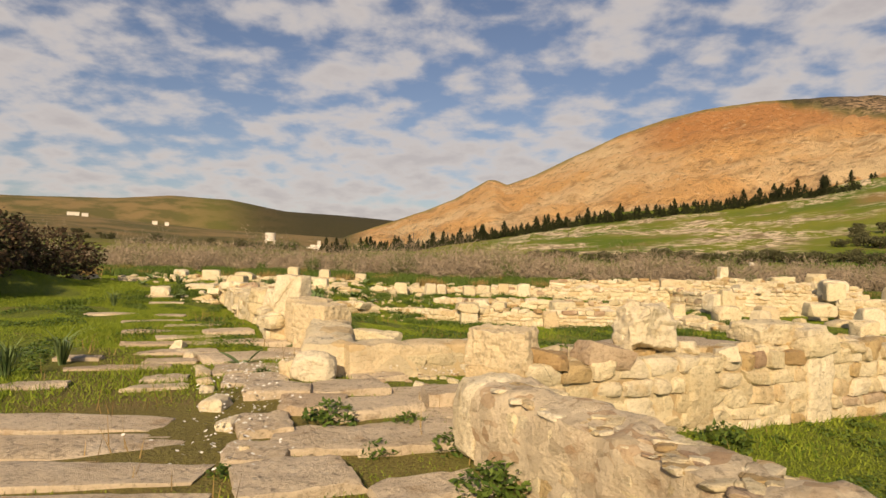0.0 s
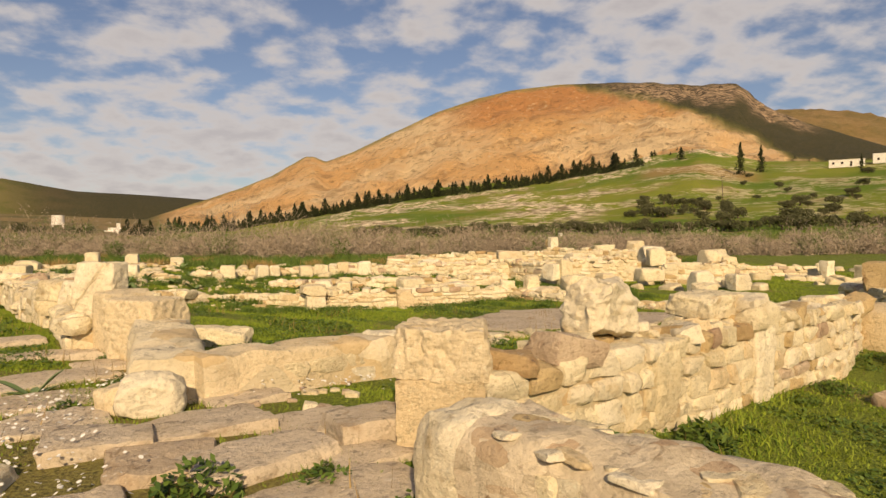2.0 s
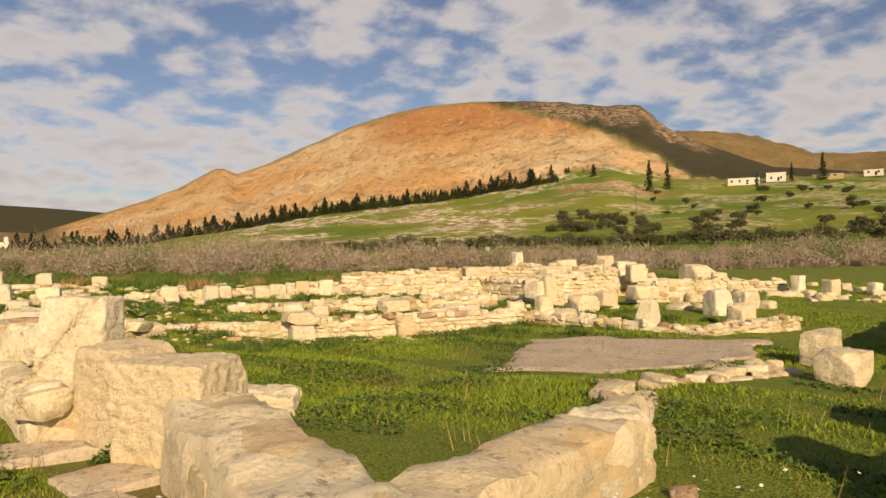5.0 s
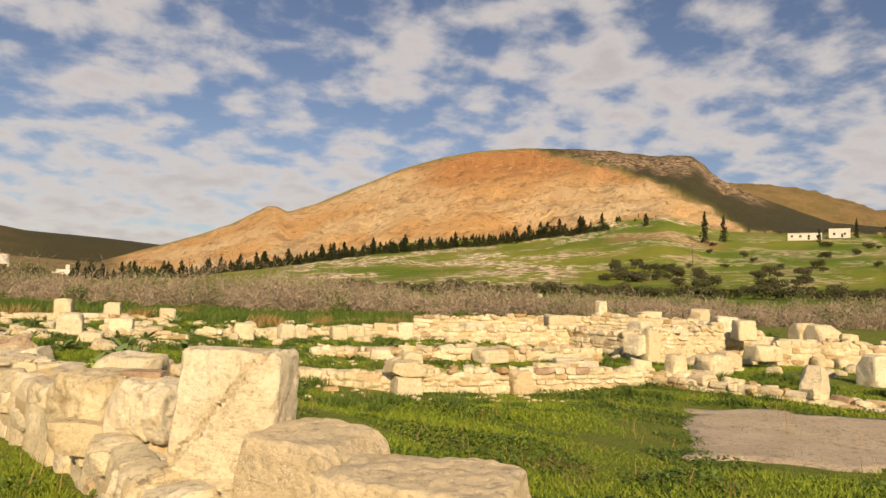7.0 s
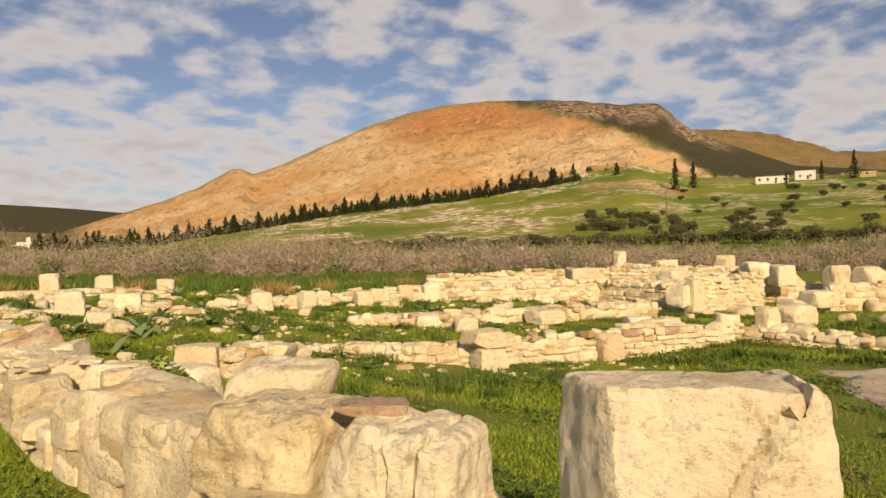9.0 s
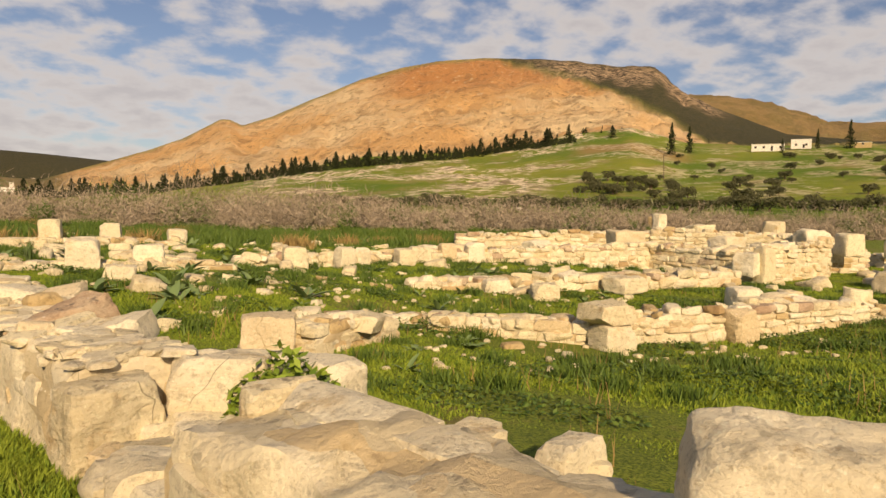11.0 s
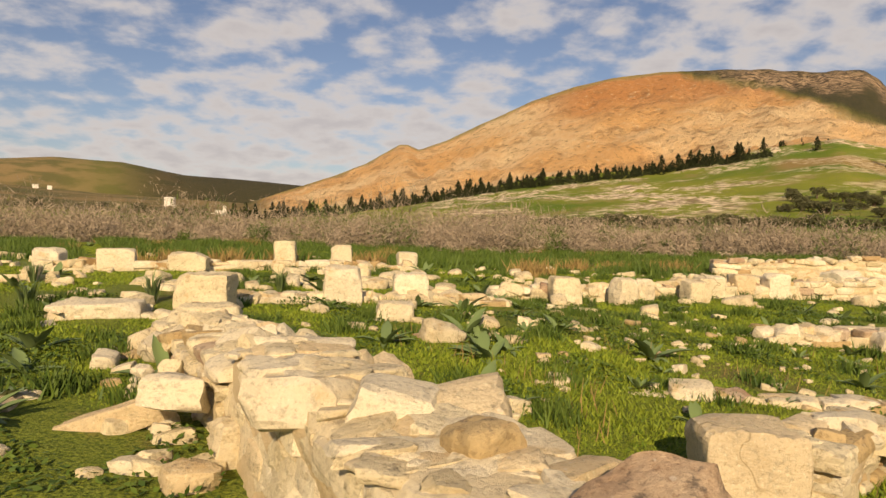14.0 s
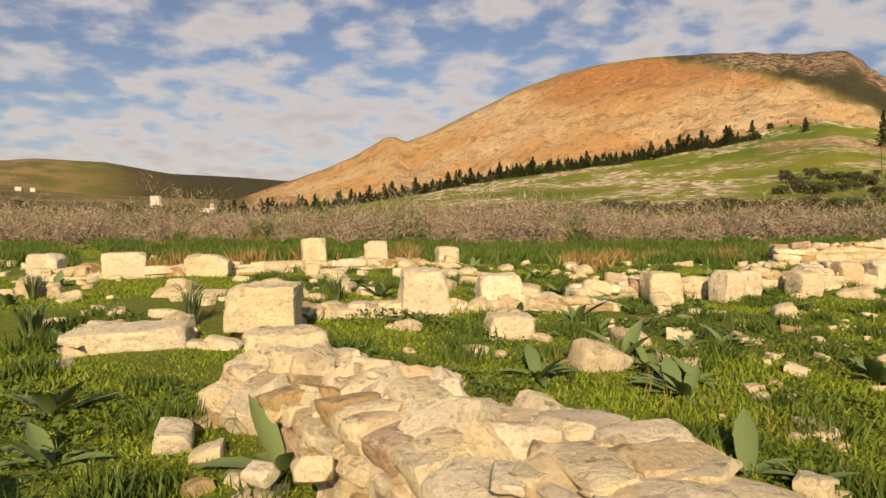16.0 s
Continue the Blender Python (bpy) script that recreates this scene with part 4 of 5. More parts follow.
way = 108
for x, y, w, d in ((-3.1, 7.3, 0.7, 0.24), (-4.4, 7.2, 0.7, 0.3), (-3.2, 7.85, 0.5, 0.4), (-4.1, 8.6, 1.3, 0.3), (-3.75, 9.3, 0.7, 0.4), (-5.0, 9.2, 0.6, 0.3),
                   (-4.0, 10.1, 1.2, 0.4), (-4.5, 10.9, 1.4, 0.35), (-4.4, 11.6, 1.1, 0.4), (-5.1, 12.4, 1.5, 0.4), (-5.0, 13.3, 1.1, 0.35), (-6.3, 14.4, 1.2, 0.4), (-8.2, 16.4, 1.2, 0.4), (-6.6, 16.0, 0.7, 0.5), (-8.6, 20.5, 1.0, 0.4), (-9.4, 22.2, 1.2, 0.4)):
    slab(x, y, w, d, 0.14, 18 + (x * 7 + y * 3) % 9 - 4)
for x, y, w, d, turn in ((-3.35, 5.76, 2.1, 0.56, 5), (-3.0, 5.14, 2.15, 0.58, 7), (-2.6, 4.5, 2.1, 0.58, 8), (-2.3, 3.86, 2.0, 0.56, 7), (-1.95, 3.22, 2.0, 0.56, 10), (-1.6, 2.56, 2.0, 0.55, 9)):
    slab(x, y, w, d, 0.14, turn, "long worn grey paving slab laid across the street")
rng = random.Random(4)
for x, y, w, d in ((-0.85, 5.45, 0.8, 0.6), (-0.15, 5.6, 0.9, 0.65), (-1.15, 6.4, 0.55, 0.5), (-0.55, 6.35, 0.8, 0.5), (0.05, 6.4, 0.5, 0.5), (-1.0, 7.15, 0.8, 0.5), (-0.3, 7.1, 0.75, 0.5), (-1.6, 6.9, 0.55, 0.5), (-0.9, 4.55, 0.7, 0.55), (0.05, 4.45, 0.75, 0.45), (-0.45, 3.7, 0.8, 0.6), (0.5, 3.6, 0.6, 0.6), (-0.2, 2.8, 0.9, 0.7), (-1.45, 5.75, 0.4, 0.5),
                   (-2.05, 7.6, 0.6, 0.55), (-2.4, 8.55, 0.75, 0.6), (-2.75, 9.6, 1.1, 0.6), (-3.3, 11.3, 1.4, 0.5), (-2.3, 10.6, 0.7, 0.5), (-3.9, 12.2, 0.8, 0.5), (0.45, 7.1, 0.5, 0.45), (-0.7, 8.0, 0.6, 0.35), (-1.3, 5.0, 0.4, 0.4)):
    slab(x, y, w * 1.18, d * 1.2, 0.2, rng.uniform(5, 30), "uneven grey flagstone of the raised pavement", 0.06 + rng.uniform(-0.015, 0.03))
rubble("kerb_stone", "rough white kerb stone among daisies", [(-1.45 - 0.3 * i + rng.uniform(-0.12, 0.12), 5.2 + 0.62 * i + rng.uniform(-0.2, 0.2), rng.uniform(0.12, 0.28)) for i in range(10)], 7, "pale")
rubble("fallen_stone", "small limestone piece scattered in the grass", [(rng.uniform(-9, -5.5), rng.uniform(21, 30), rng.uniform(0.08, 0.2)) for i in range(20)] + [(rng.uniform(-5, 5), rng.uniform(20.5, 28), rng.choice((0.06, 0.08, 0.12, 0.16, 0.22))) for i in range(50)] + [(rng.uniform(-1.2, 1.5), rng.uniform(7.3, 8.8), rng.uniform(0.05, 0.14)) for i in range(40)] + [(rng.uniform(2, 10), rng.uniform(4, 8), rng.uniform(0.1, 0.3)) for i in range(14)], 9)
rubble_field("rubble_field", "loose limestone rubble scattered between the far walls", [(rng.uniform(-9, 12), rng.uniform(25, 40), rng.choice((0.08, 0.12, 0.16, 0.24, 0.4))) for i in range(330)]
             + [(rng.uniform(12, 34), rng.uniform(20, 36), rng.choice((0.2, 0.35, 0.55))) for i in range(140)] + [(rng.uniform(-18, -6), rng.uniform(29, 44), rng.choice((0.12, 0.2, 0.3, 0.4))) for i in range(150)]
             + [(rng.uniform(-5, 5), rng.uniform(19.5, 28), rng.uniform(0.04, 0.12)) for i in range(300)], 15)

# ---- plants ----
def blades(name, x, y, z, height, width, mat, label, category, seed, lean=0.5):
    """Many grass blades as one mesh of single triangles."""
    rng = np.random.RandomState(seed)
    n = len(x)
    a = rng.uniform(0, 2 * np.pi, n)
    dx, dy = np.cos(a) * width / 2, np.sin(a) * width / 2
    b = rng.uniform(0, 2 * np.pi, n)
    k = rng.uniform(0.1, lean, n) * height
    v = np.empty((n, 3, 3))
    v[:, 0] = np.stack([x - dx, y - dy, z - 0.02], -1)
    v[:, 1] = np.stack([x + dx, y + dy, z - 0.02], -1)
    v[:, 2] = np.stack([x + np.cos(b) * k, y + np.sin(b) * k, z + height], -1)
    me = bpy.data.meshes.new(name)
    me.vertices.add(n * 3)
    me.vertices.foreach_set("co", v.reshape(-1))
    me.loops.add(n * 3)
    me.loops.foreach_set("vertex_index", np.arange(n * 3))
    me.polygons.add(n)
    me.polygons.foreach_set("loop_start", np.arange(n) * 3)
    me.materials.append(mat)
    me.update(calc_edges=True)
    return thing(name, Matrix(), label, category, kind="stuff", data=me)


def along_street_wall(x, y):
    """Distance across the street wall's line."""
    return (x + 1.75) * 0.923 + (y - 9.3) * 0.385


def on_mosaic(x, y, inset=0.15):
    """Whether points lie on the bare mosaic floor."""
    inside = np.ones(len(x), bool)
    for i in range(4):
        (ax, ay), (bx, by) = MOSAIC_CORNERS[i], MOSAIC_CORNERS[(i + 1) % 4]
        inside &= ((bx - ax) * (y - ay) - (by - ay) * (x - ax)) / math.hypot(bx - ax, by - ay) > inset
    return inside


def build_grass():
    rng = np.random.RandomState(5)
    n = 1500000
    s = rng.uniform(-0.05, 1.0, n)
    px, py = -0.2 - 7.6 * s, 1 + 19 * s
    d = 1.0 + 44 * rng.uniform(0, 1, n) ** 1.7
    a = np.radians(rng.uniform(-78, 76, n))
    x, y = px + d * np.sin(a), py + d * np.cos(a)
    patch = np.sin(x * 0.9 + 1.7 * np.sin(y * 0.5)) + np.sin(y * 1.1 + 1.3 * np.sin(x * 0.8)) + 0.6 * np.sin(x * 3.1 + y * 2.3)
    keep = patch > -0.75 + rng.uniform(-0.4, 0.4, n)
    off = along_street_wall(x, y)
    keep &= ~((np.abs(off) < 0.33) & (y > 9.2) & (y < 25.5))
    keep &= ~on_mosaic(x, y)
    street = (off > -3.4) & (off < 1.3) & (y < 10.5)
    keep &= ~(street & (rng.uniform(0, 1, n) > 0.22))
    keep &= ~((np.abs((x - 0.3) * 0.775 + (y - 5.2) * 0.635) < 0.26) & (y < 5.4) & (x > 0))
    x, y, d, patch = x[keep], y[keep], d[keep], patch[keep]
    z = ground_z(x, y)
    tall = rng.uniform(0.015, 0.042, len(x)) * (1 + 0.55 * np.clip(patch, -1, 2))
    wide = rng.uniform(0.009, 0.019, len(x)) * (1 + d / 10)
    blades("grass", x, y, z, tall, wide, GRASS, "short lush green grass and clover on the ground", "grass", 1, lean=1.7)
    n = 6000
    x, y = rng.uniform(-6, 9, n), rng.uniform(4, 26, n)
    keep = np.sin(x * 2.2 + 2 * np.sin(y * 1.3)) > 0.75
    x, y = x[keep], y[keep]
    blades("dry_grass", x, y, ground_z(x, y), rng.uniform(0.12, 0.3, len(x)), np.full(len(x), 0.012), DRYGRASS, "thin dry yellow stalks at wall feet", "dry grass", 2)


build_grass()


def leaf_strip(length, width, rise, droop, segs=5, fold=0.25):
    """A long curved leaf along +x from the origin."""
    verts, faces = [], []
    for i in range(segs + 1):
        u = i / segs
        w = width * math.sin(math.pi * min(1, 0.12 + 0.88 * u)) ** 0.7 * (1 - u ** 4)
        x = length * u * (0.55 + 0.45 * math.cos(droop * u))
        z = length * (rise * u - droop * 0.45 * u * u)
        verts += [(x, -w / 2, z + fold * w), (x, 0, z), (x, w / 2, z + fold * w)]
    for i in range(segs):
        for j in (0, 1):
            a = i * 3 + j
            faces.append((a, a + 3, a + 4, a + 1))
    return verts, faces


LEAVES = [mesh_from("leaf", *leaf_strip(1.0, w, r, d), SQUILL) for w, r, d in ((0.30, 0.80, 0.60), (0.26, 0.6, 0.8), (0.32, 0.92, 0.6), (0.28, 0.42, 0.85))]


def squill(x, y, size, seed, label="broad-leaved dark green squill rosette growing in the grass"):
    rng = random.Random(seed)
    plant = thing("squill_plant", pose(x, y, gz(x, y) - 0.02, 0, 0, rng.uniform(0, 360)) @ Matrix.Scale(size, 4), label, "plant", "squill plants in the ruins")
    n = rng.randint(11, 15)
    for i in range(n):
        s = rng.uniform(0.45, 1.0)
        part("leaf", rng.choice(LEAVES), plant, at=pose(0, 0, 0, 0, rng.uniform(-10, 22), 360 * i / n * 1.62 + rng.uniform(-15, 15)) @ Matrix.Diagonal((s, s * rng.uniform(0.8, 1.2), s, 1)))
    return plant


SQUILLS = [(-8.2, 24.0), (-4.9, 24.5), (-5.2, 23.1), (-4.8, 24.5), (-4.9, 25.5), (-5.3, 27.9), (-4.6, 27.6), (-3.5, 26.0), (-6.7, 27.4), (-2.7, 24.8), (-3.5, 31.6), (-7.0, 30.4), (-6.0, 24.8)]
SMALLER = [(-4.9, 25.1), (-4.6, 26.9), (-1.4, 22.3), (-2.6, 19.8), (2.2, 20.6), (0.2, 19.6), (-1.1, 21.5), (-2.1, 20.9), (-3.6, 33.3), (-3.4, 28.4), (-1.7, 22.4), (-1.2, 21.1), (0.2, 19.3), (-3.9, 29.2), (-4.6, 25.5)]
for i, (x, y) in enumerate(SQUILLS):
    squill(x, y, 0.44 + 0.13 * ((i * 7) % 5) / 5, i)
for i, (x, y) in enumerate(SMALLER):
    squill(x, y, 0.24 + 0.12 * ((i * 3) % 5) / 5, 50 + i)
for i, (x, y) in enumerate(((-7.95, 23.0), (-7.05, 21.75), (-9.2, 23.3), (-8.9, 21.9), (-2.6, 8.9), (-3.6, 29.4), (-9.55, 24.2), (-10.2, 26.3), (-12.3, 29.6), (-9.0, 22.5), (-4.8, 25.2))):
    squill(x, y, 0.52 if i == 0 else 0.42, 90 + i)
rng = random.Random(21)
for i in range(46):
    x, y = rng.uniform(-5.2, 4.5), rng.uniform(22.2, 30)
    squill(x, y, rng.uniform(0.2, 0.36), 300 + i, "young grey-green squill rosette in the grass")
for i in range(34):
    squill(rng.uniform(-10, 6), rng.uniform(29, 50), rng.uniform(0.32, 0.55), 120 + i, "grey-green squill rosette among the far wall stones")
for i in range(26):
    squill(rng.uniform(-24, -8), rng.uniform(27, 58), rng.uniform(0.4, 0.7), 170 + i, "grey-green squill rosette among the far wall stones")


def tuft_mesh(name, count, length, width, spread, mat, seed, up=1.0):
    rng = random.Random(seed)
    verts, faces = [], []
    for i in range(count):
        a, lean = rng.uniform(0, 2 * math.pi), rng.uniform(0.15, spread)
        l = length * rng.uniform(0.6, 1.1)
        c, s = math.cos(a), math.sin(a)
        side = Vector((-s, c, 0)) * width / 2
        b = Vector((c, s, 0)) * 0.05 * rng.random()
        m = b + Vector((c * lean * 0.45, s * lean * 0.45, up)) * l * 0.6
        e = b + Vector((c * lean * 1.25, s * lean * 1.25, up * rng.uniform(0.5, 1))) * l
        k = len(verts)
        verts += [b - side, b + side, m + side * 0.8, m - side * 0.8, e]
        faces += [(k, k + 1, k + 2, k + 3), (k + 3, k + 2, k + 4)]
    return mesh_from(name, verts, faces, mat)


ASPHODEL = tuft_mesh("leaves", 46, 0.6, 0.022, 0.9, SQUILL, 3)
for i, (x, y) in enumerate([(-10.8, 26.8), (-9.4, 27.6), (-12.3, 30.3), (-7.7, 29.5), (-5.0, 7.7), (-5.0, 8.8), (-9.5, 19.0)]):
    p = thing("asphodel_tuft", pose(x, y, gz(x, y) - 0.02, 0, 0, i * 77), "tuft of narrow arching asphodel leaves in the grass", "plant", "asphodel tufts")
    part("leaves", ASPHODEL, p)


def weed_mesh(seed, count=150, r=0.2, h=0.25, leaf=0.045, mat=WEED):
    rng = random.Random(seed)
    verts, faces = [], []
    for i in range(count):
        a, d = rng.uniform(0, 2 * math.pi), r * math.sqrt(rng.random())
        c = Vector((d * math.cos(a), d * math.sin(a), h * rng.random() * (1 - 0.6 * d / r)))
        u = Vector((rng.uniform(-1, 1), rng.uniform(-1, 1), rng.uniform(-0.4, 0.7))).normalized() * leaf * rng.uniform(0.6, 1.3)
        w = u.cross(Vector((rng.uniform(-1, 1), rng.uniform(-1, 1), 1))).normalized() * leaf * 0.42
        k = len(verts)
        verts += [c - u, c + w, c + u, c - w]
        faces.append((k, k + 1, k + 2, k + 3))
    return mesh_from("foliage", verts, faces, mat, False)


WEEDS = [weed_mesh(i, 170 + 40 * i, 0.22 + 0.03 * i, 0.22 + 0.05 * i) for i in range(4)]
for i, (x, y) in enumerate([(-1.4, 4.6), (-0.4, 5.2), (0.2, 5.3), (0.5, 4.5), (2.4, 7.1), (3.0, 6.7), (-2.4, 11.1), (-0.9, 9.1), (-0.6, 8.9), (-0.2, 9.0), (-1.9, 10.3), (1.9, 10.8), (0.4, 9.4), (-4.1, 17.6)] + [(-0.9, 5.9), (-1.9, 9.0), (-2.15, 8.2), (-3.4, 12.9), (1.7, 6.3), (2.9, 6.6), (3.6, 6.9), (4.9, 7.6), (5.6, 7.9), (0.4, 4.4), (0.75, 4.0), (1.05, 3.75), (-6.2, 18.2), (-5.9, 17.0), (-6.6, 19.6), (1.5, 10.2), (2.4, 11.6), (-4.9, 19.4), (-0.2, 5.95)]):
    p = thing("weed", pose(x, y, gz(x, y) - 0.02, 0, 0, i * 50) @ Matrix.Scale(0.5 + 0.1 * (i % 5), 4), "small leafy green weed at the foot of the stones", "weed", "weeds by the walls")
    part("foliage", WEEDS[i % 4], p)
vine = thing("wall_creeper", pose(-4.28, 17.28, 0.05), "bright green leafy creeper hanging over the wall", "plant")
part("foliage", weed_mesh(31, 1100, 0.34, 0.60, 0.05, CREEPER), vine)


def daisies():
    rng = np.random.RandomState(8)
    n = 380
    s = rng.uniform(0, 1, n)
    x, y = -1.35 - 1.0 * s + rng.normal(0, 0.22, n), 4.6 + 3.8 * s + rng.normal(0, 0.2, n)
    x2, y2 = rng.normal(-0.2, 0.8, 160), rng.normal(8.3, 0.25, 160)
    x3, y3 = rng.normal(-1.75, 0.22, 220), rng.normal(8.9, 0.35, 220)
    x, y = np.concatenate([x, x2, x3]), np.concatenate([y, y2, y3])
    z = ground_z(x, y) + rng.uniform(0.05, 0.16, len(x))
    verts, faces = [], []
    for cx, cy, cz in zip(x, y, z):
        k, r = len(verts), rng.uniform(0.008, 0.017)
        t = rng.uniform(-0.5, 0.5, 2)
        for j in range(6):
            a = j * math.pi / 3
            verts.append((cx + r * math.cos(a), cy + r * math.sin(a), cz + r * (t[0] * math.cos(a) + t[1] * math.sin(a))))
        faces.append(tuple(range(k, k + 6)))
    thing("daisies", Matrix(), "scattered tiny white daisies beside the kerb stones", "flowers", kind="stuff", data=mesh_from("daisies", verts, faces, PETAL, False))


daisies()


def clover():
    """Low leafy plants in dark patches."""
    rng = np.random.RandomState(31)
    n = 300000
    x, y = rng.uniform(-11, 9, n), rng.uniform(3, 34, n)
    patch = np.sin(x * 1.3 + 2.1 * np.sin(y * 0.7)) * np.sin(y * 1.05 + 1.4 * np.sin(x * 0.9 + 1)) + 0.35 * np.sin(x * 4.1 + 2 * y)
    off = along_street_wall(x, y)
    keep = (patch > 0.16) & ~((np.abs(off) < 0.45) & (y > 9)) & ~((off > -3.4) & (off < 1.3) & (y < 10.5)) & ~on_mosaic(x, y)
    x, y, patch = x[keep], y[keep], patch[keep]
    m = len(x)
    z = ground_z(x, y) + rng.uniform(0.0, 0.13, m) * np.clip(patch, 0.3, 1.2)
    u = rng.normal(0, 1, (m, 3)) * np.array([1, 1, 0.45])
    u /= np.linalg.norm(u, axis=1, keepdims=True)
    w = np.cross(u, rng.normal(0, 0.4, (m, 3)) + np.array([0, 0, 1]))
    w /= np.linalg.norm(w, axis=1, keepdims=True)
    s = rng.uniform(0.018, 0.04, m)[:, None]
    c = np.stack([x, y, z], -1)
    v = np.stack([c - u * s, c + w * s * 0.5, c + u * s, c - w * s * 0.5], 1)
    me = bpy.data.meshes.new("clover")
    me.vertices.add(m * 4)
    me.vertices.foreach_set("co", v.reshape(-1))
    me.loops.add(m * 4)
    me.loops.foreach_set("vertex_index", np.arange(m * 4))
    me.polygons.add(m)
    me.polygons.foreach_set("loop_start", np.arange(m) * 4)
    me.materials.append(WEED)
    me.update(calc_edges=True)
    thing("clover", Matrix(), "dark green patches of low leafy herbs in the grass", "herbs", kind="stuff", data=me)


clover()


def scrub_band():
    """Leafless grey-brown thicket beyond the ruins."""
    rng = np.random.RandomState(17)
    V, greens = [], []
    for i in range(1500):
        x = rng.uniform(-62, 84)
        front = float(np.interp(x, (-62, -35, -10, 0, 20, 43, 84), (62, 68, 62, 56, 54, 49, 36)))
        depth = rng.uniform(0, 1) ** 1.4 * 26
        y = front + depth + rng.normal(0, 0.9)
        h = rng.uniform(1.0, 2.9) * (1.5 if rng.uniform() < 0.14 else 1.0) * (1 + 0.48 * math.sin(x * 0.31 + 2 * math.sin(y * 0.2)) * math.sin(y * 0.4 + x * 0.13)) * (0.75 + 0.35 * min(1, depth / 8)) * (1.0 if x < 26 else 0.72)
        r = h * rng.uniform(0.6, 0.95)
        z = gz(x, y)
        n = 330
        a, e = rng.uniform(0, 2 * np.pi, n), rng.uniform(0.0, 1.35, n)
        d = np.stack([np.cos(a) * np.cos(e), np.sin(a) * np.cos(e), np.sin(e)], -1)
        t0 = rng.uniform(0.3, 0.95, n)[:, None]
        size = np.array([r, r, h])
        c = np.array([x, y, z])
        p0 = c + d * size * t0
        p1 = c + d * size * (t0 + rng.uniform(0.0, 0.12, n)[:, None]) + rng.normal(0, 0.26, (n, 3))
        side = np.cross(p1 - p0, rng.normal(0, 1, (n, 3)))
        side /= np.linalg.norm(side, axis=1, keepdims=True) + 1e-9
        w = rng.uniform(0.01, 0.035, n)[:, None]
        tri = np.stack([p0 - side * w, p0 + side * w, p1], 1)
        (greens if rng.uniform() < 0.13 else V).append(tri)
    for name, data, mat, label in (("dry_scrub", V, TWIG, "dense leafless grey-brown thicket beyond the ruins"), ("green_scrub", greens, WEED, "green leafy shrubs among the dry thicket")):
        v = np.concatenate(data).reshape(-1, 3)
        n = len(v) // 3
        me = bpy.data.meshes.new(name)
        me.vertices.add(n * 3)
        me.vertices.foreach_set("co", v.reshape(-1))
        me.loops.add(n * 3)
        me.loops.foreach_set("vertex_index", np.arange(n * 3))
        me.polygons.add(n)
        me.polygons.foreach_set("loop_start", np.arange(n) * 3)
        me.materials.append(mat)
        me.update(calc_edges=True)
        thing(name, Matrix(), label, "scrub", kind="stuff", data=me)


scrub_band()


def rank_herbs():
    """Clumps of taller herbs among the ruins and in front of the thicket."""
    rng = np.random.RandomState(71)
    for name, mat, label, count, y0, y1, spread, tall in (
            ("tall_herbs", WEED, "dark green clumps of tall herbs before the thicket", 900, 39, 60, 0.8, 0.6),
            ("dry_stalks", DRYGRASS, "straw-coloured dry stalks standing among the green herbs", 60, 36, 60, 0.6, 0.7),
            ("wall_herbs", WEED, "dark green herb clumps growing between the wall stones", 420, 18, 39, 0.22, 0.26)):
        per = 170
        x0, yy = rng.uniform(-34, 30, count), rng.uniform(y0, y1, count)
        if y1 < 40:
            x0 = rng.uniform(-11, 12, count)
        x = np.repeat(x0, per) + rng.normal(0, spread * 0.5, count * per)
        y = np.repeat(yy, per) + rng.normal(0, spread * 0.5, count * per)
        h = np.repeat(rng.uniform(0.4, 1.0, count), per) * rng.uniform(0.35, 1.0, count * per) * tall
        ok = np.abs(along_street_wall(x, y)) > 0.6
        x, y, h = x[ok], y[ok], h[ok]
        blades(name, x, y, ground_z(x, y), h, 0.028 if y1 < 40 else 0.06, mat, label, "herbs", 72 + count, 0.9)


rank_herbs()


def crown_mesh(seed, count, lobes, leaf, mat, name="crown"):
    """Leaf sprays over several lobes: (x, y, z, radius, height)."""
    rng = random.Random(seed)
    verts, faces = [], []
    for i in range(count):
        lx, ly, lz, lr, lh = lobes[i % len(lobes)]
        d = Vector((rng.gauss(0, 1), rng.gauss(0, 1), rng.gauss(0, 1))).normalized() * rng.uniform(0.55, 1.05)
        c = Vector((lx + d.x * lr, ly + d.y * lr, lz + d.z * lh))
        u = Vector((rng.gauss(0, 1), rng.gauss(0, 1), rng.gauss(0, 0.6))).normalized() * leaf * rng.uniform(0.6, 1.4)
        w = u.cross(Vector((rng.gauss(0, 1), rng.gauss(0, 1), rng.gauss(0, 1)))).normalized() * leaf * rng.uniform(0.35, 0.7)
        k = len(verts)
        verts += [c - u, c + w, c + u, c - w]
        faces.append((k, k + 1, k + 2, k + 3))
    return mesh_from(name, verts, faces, mat, False)


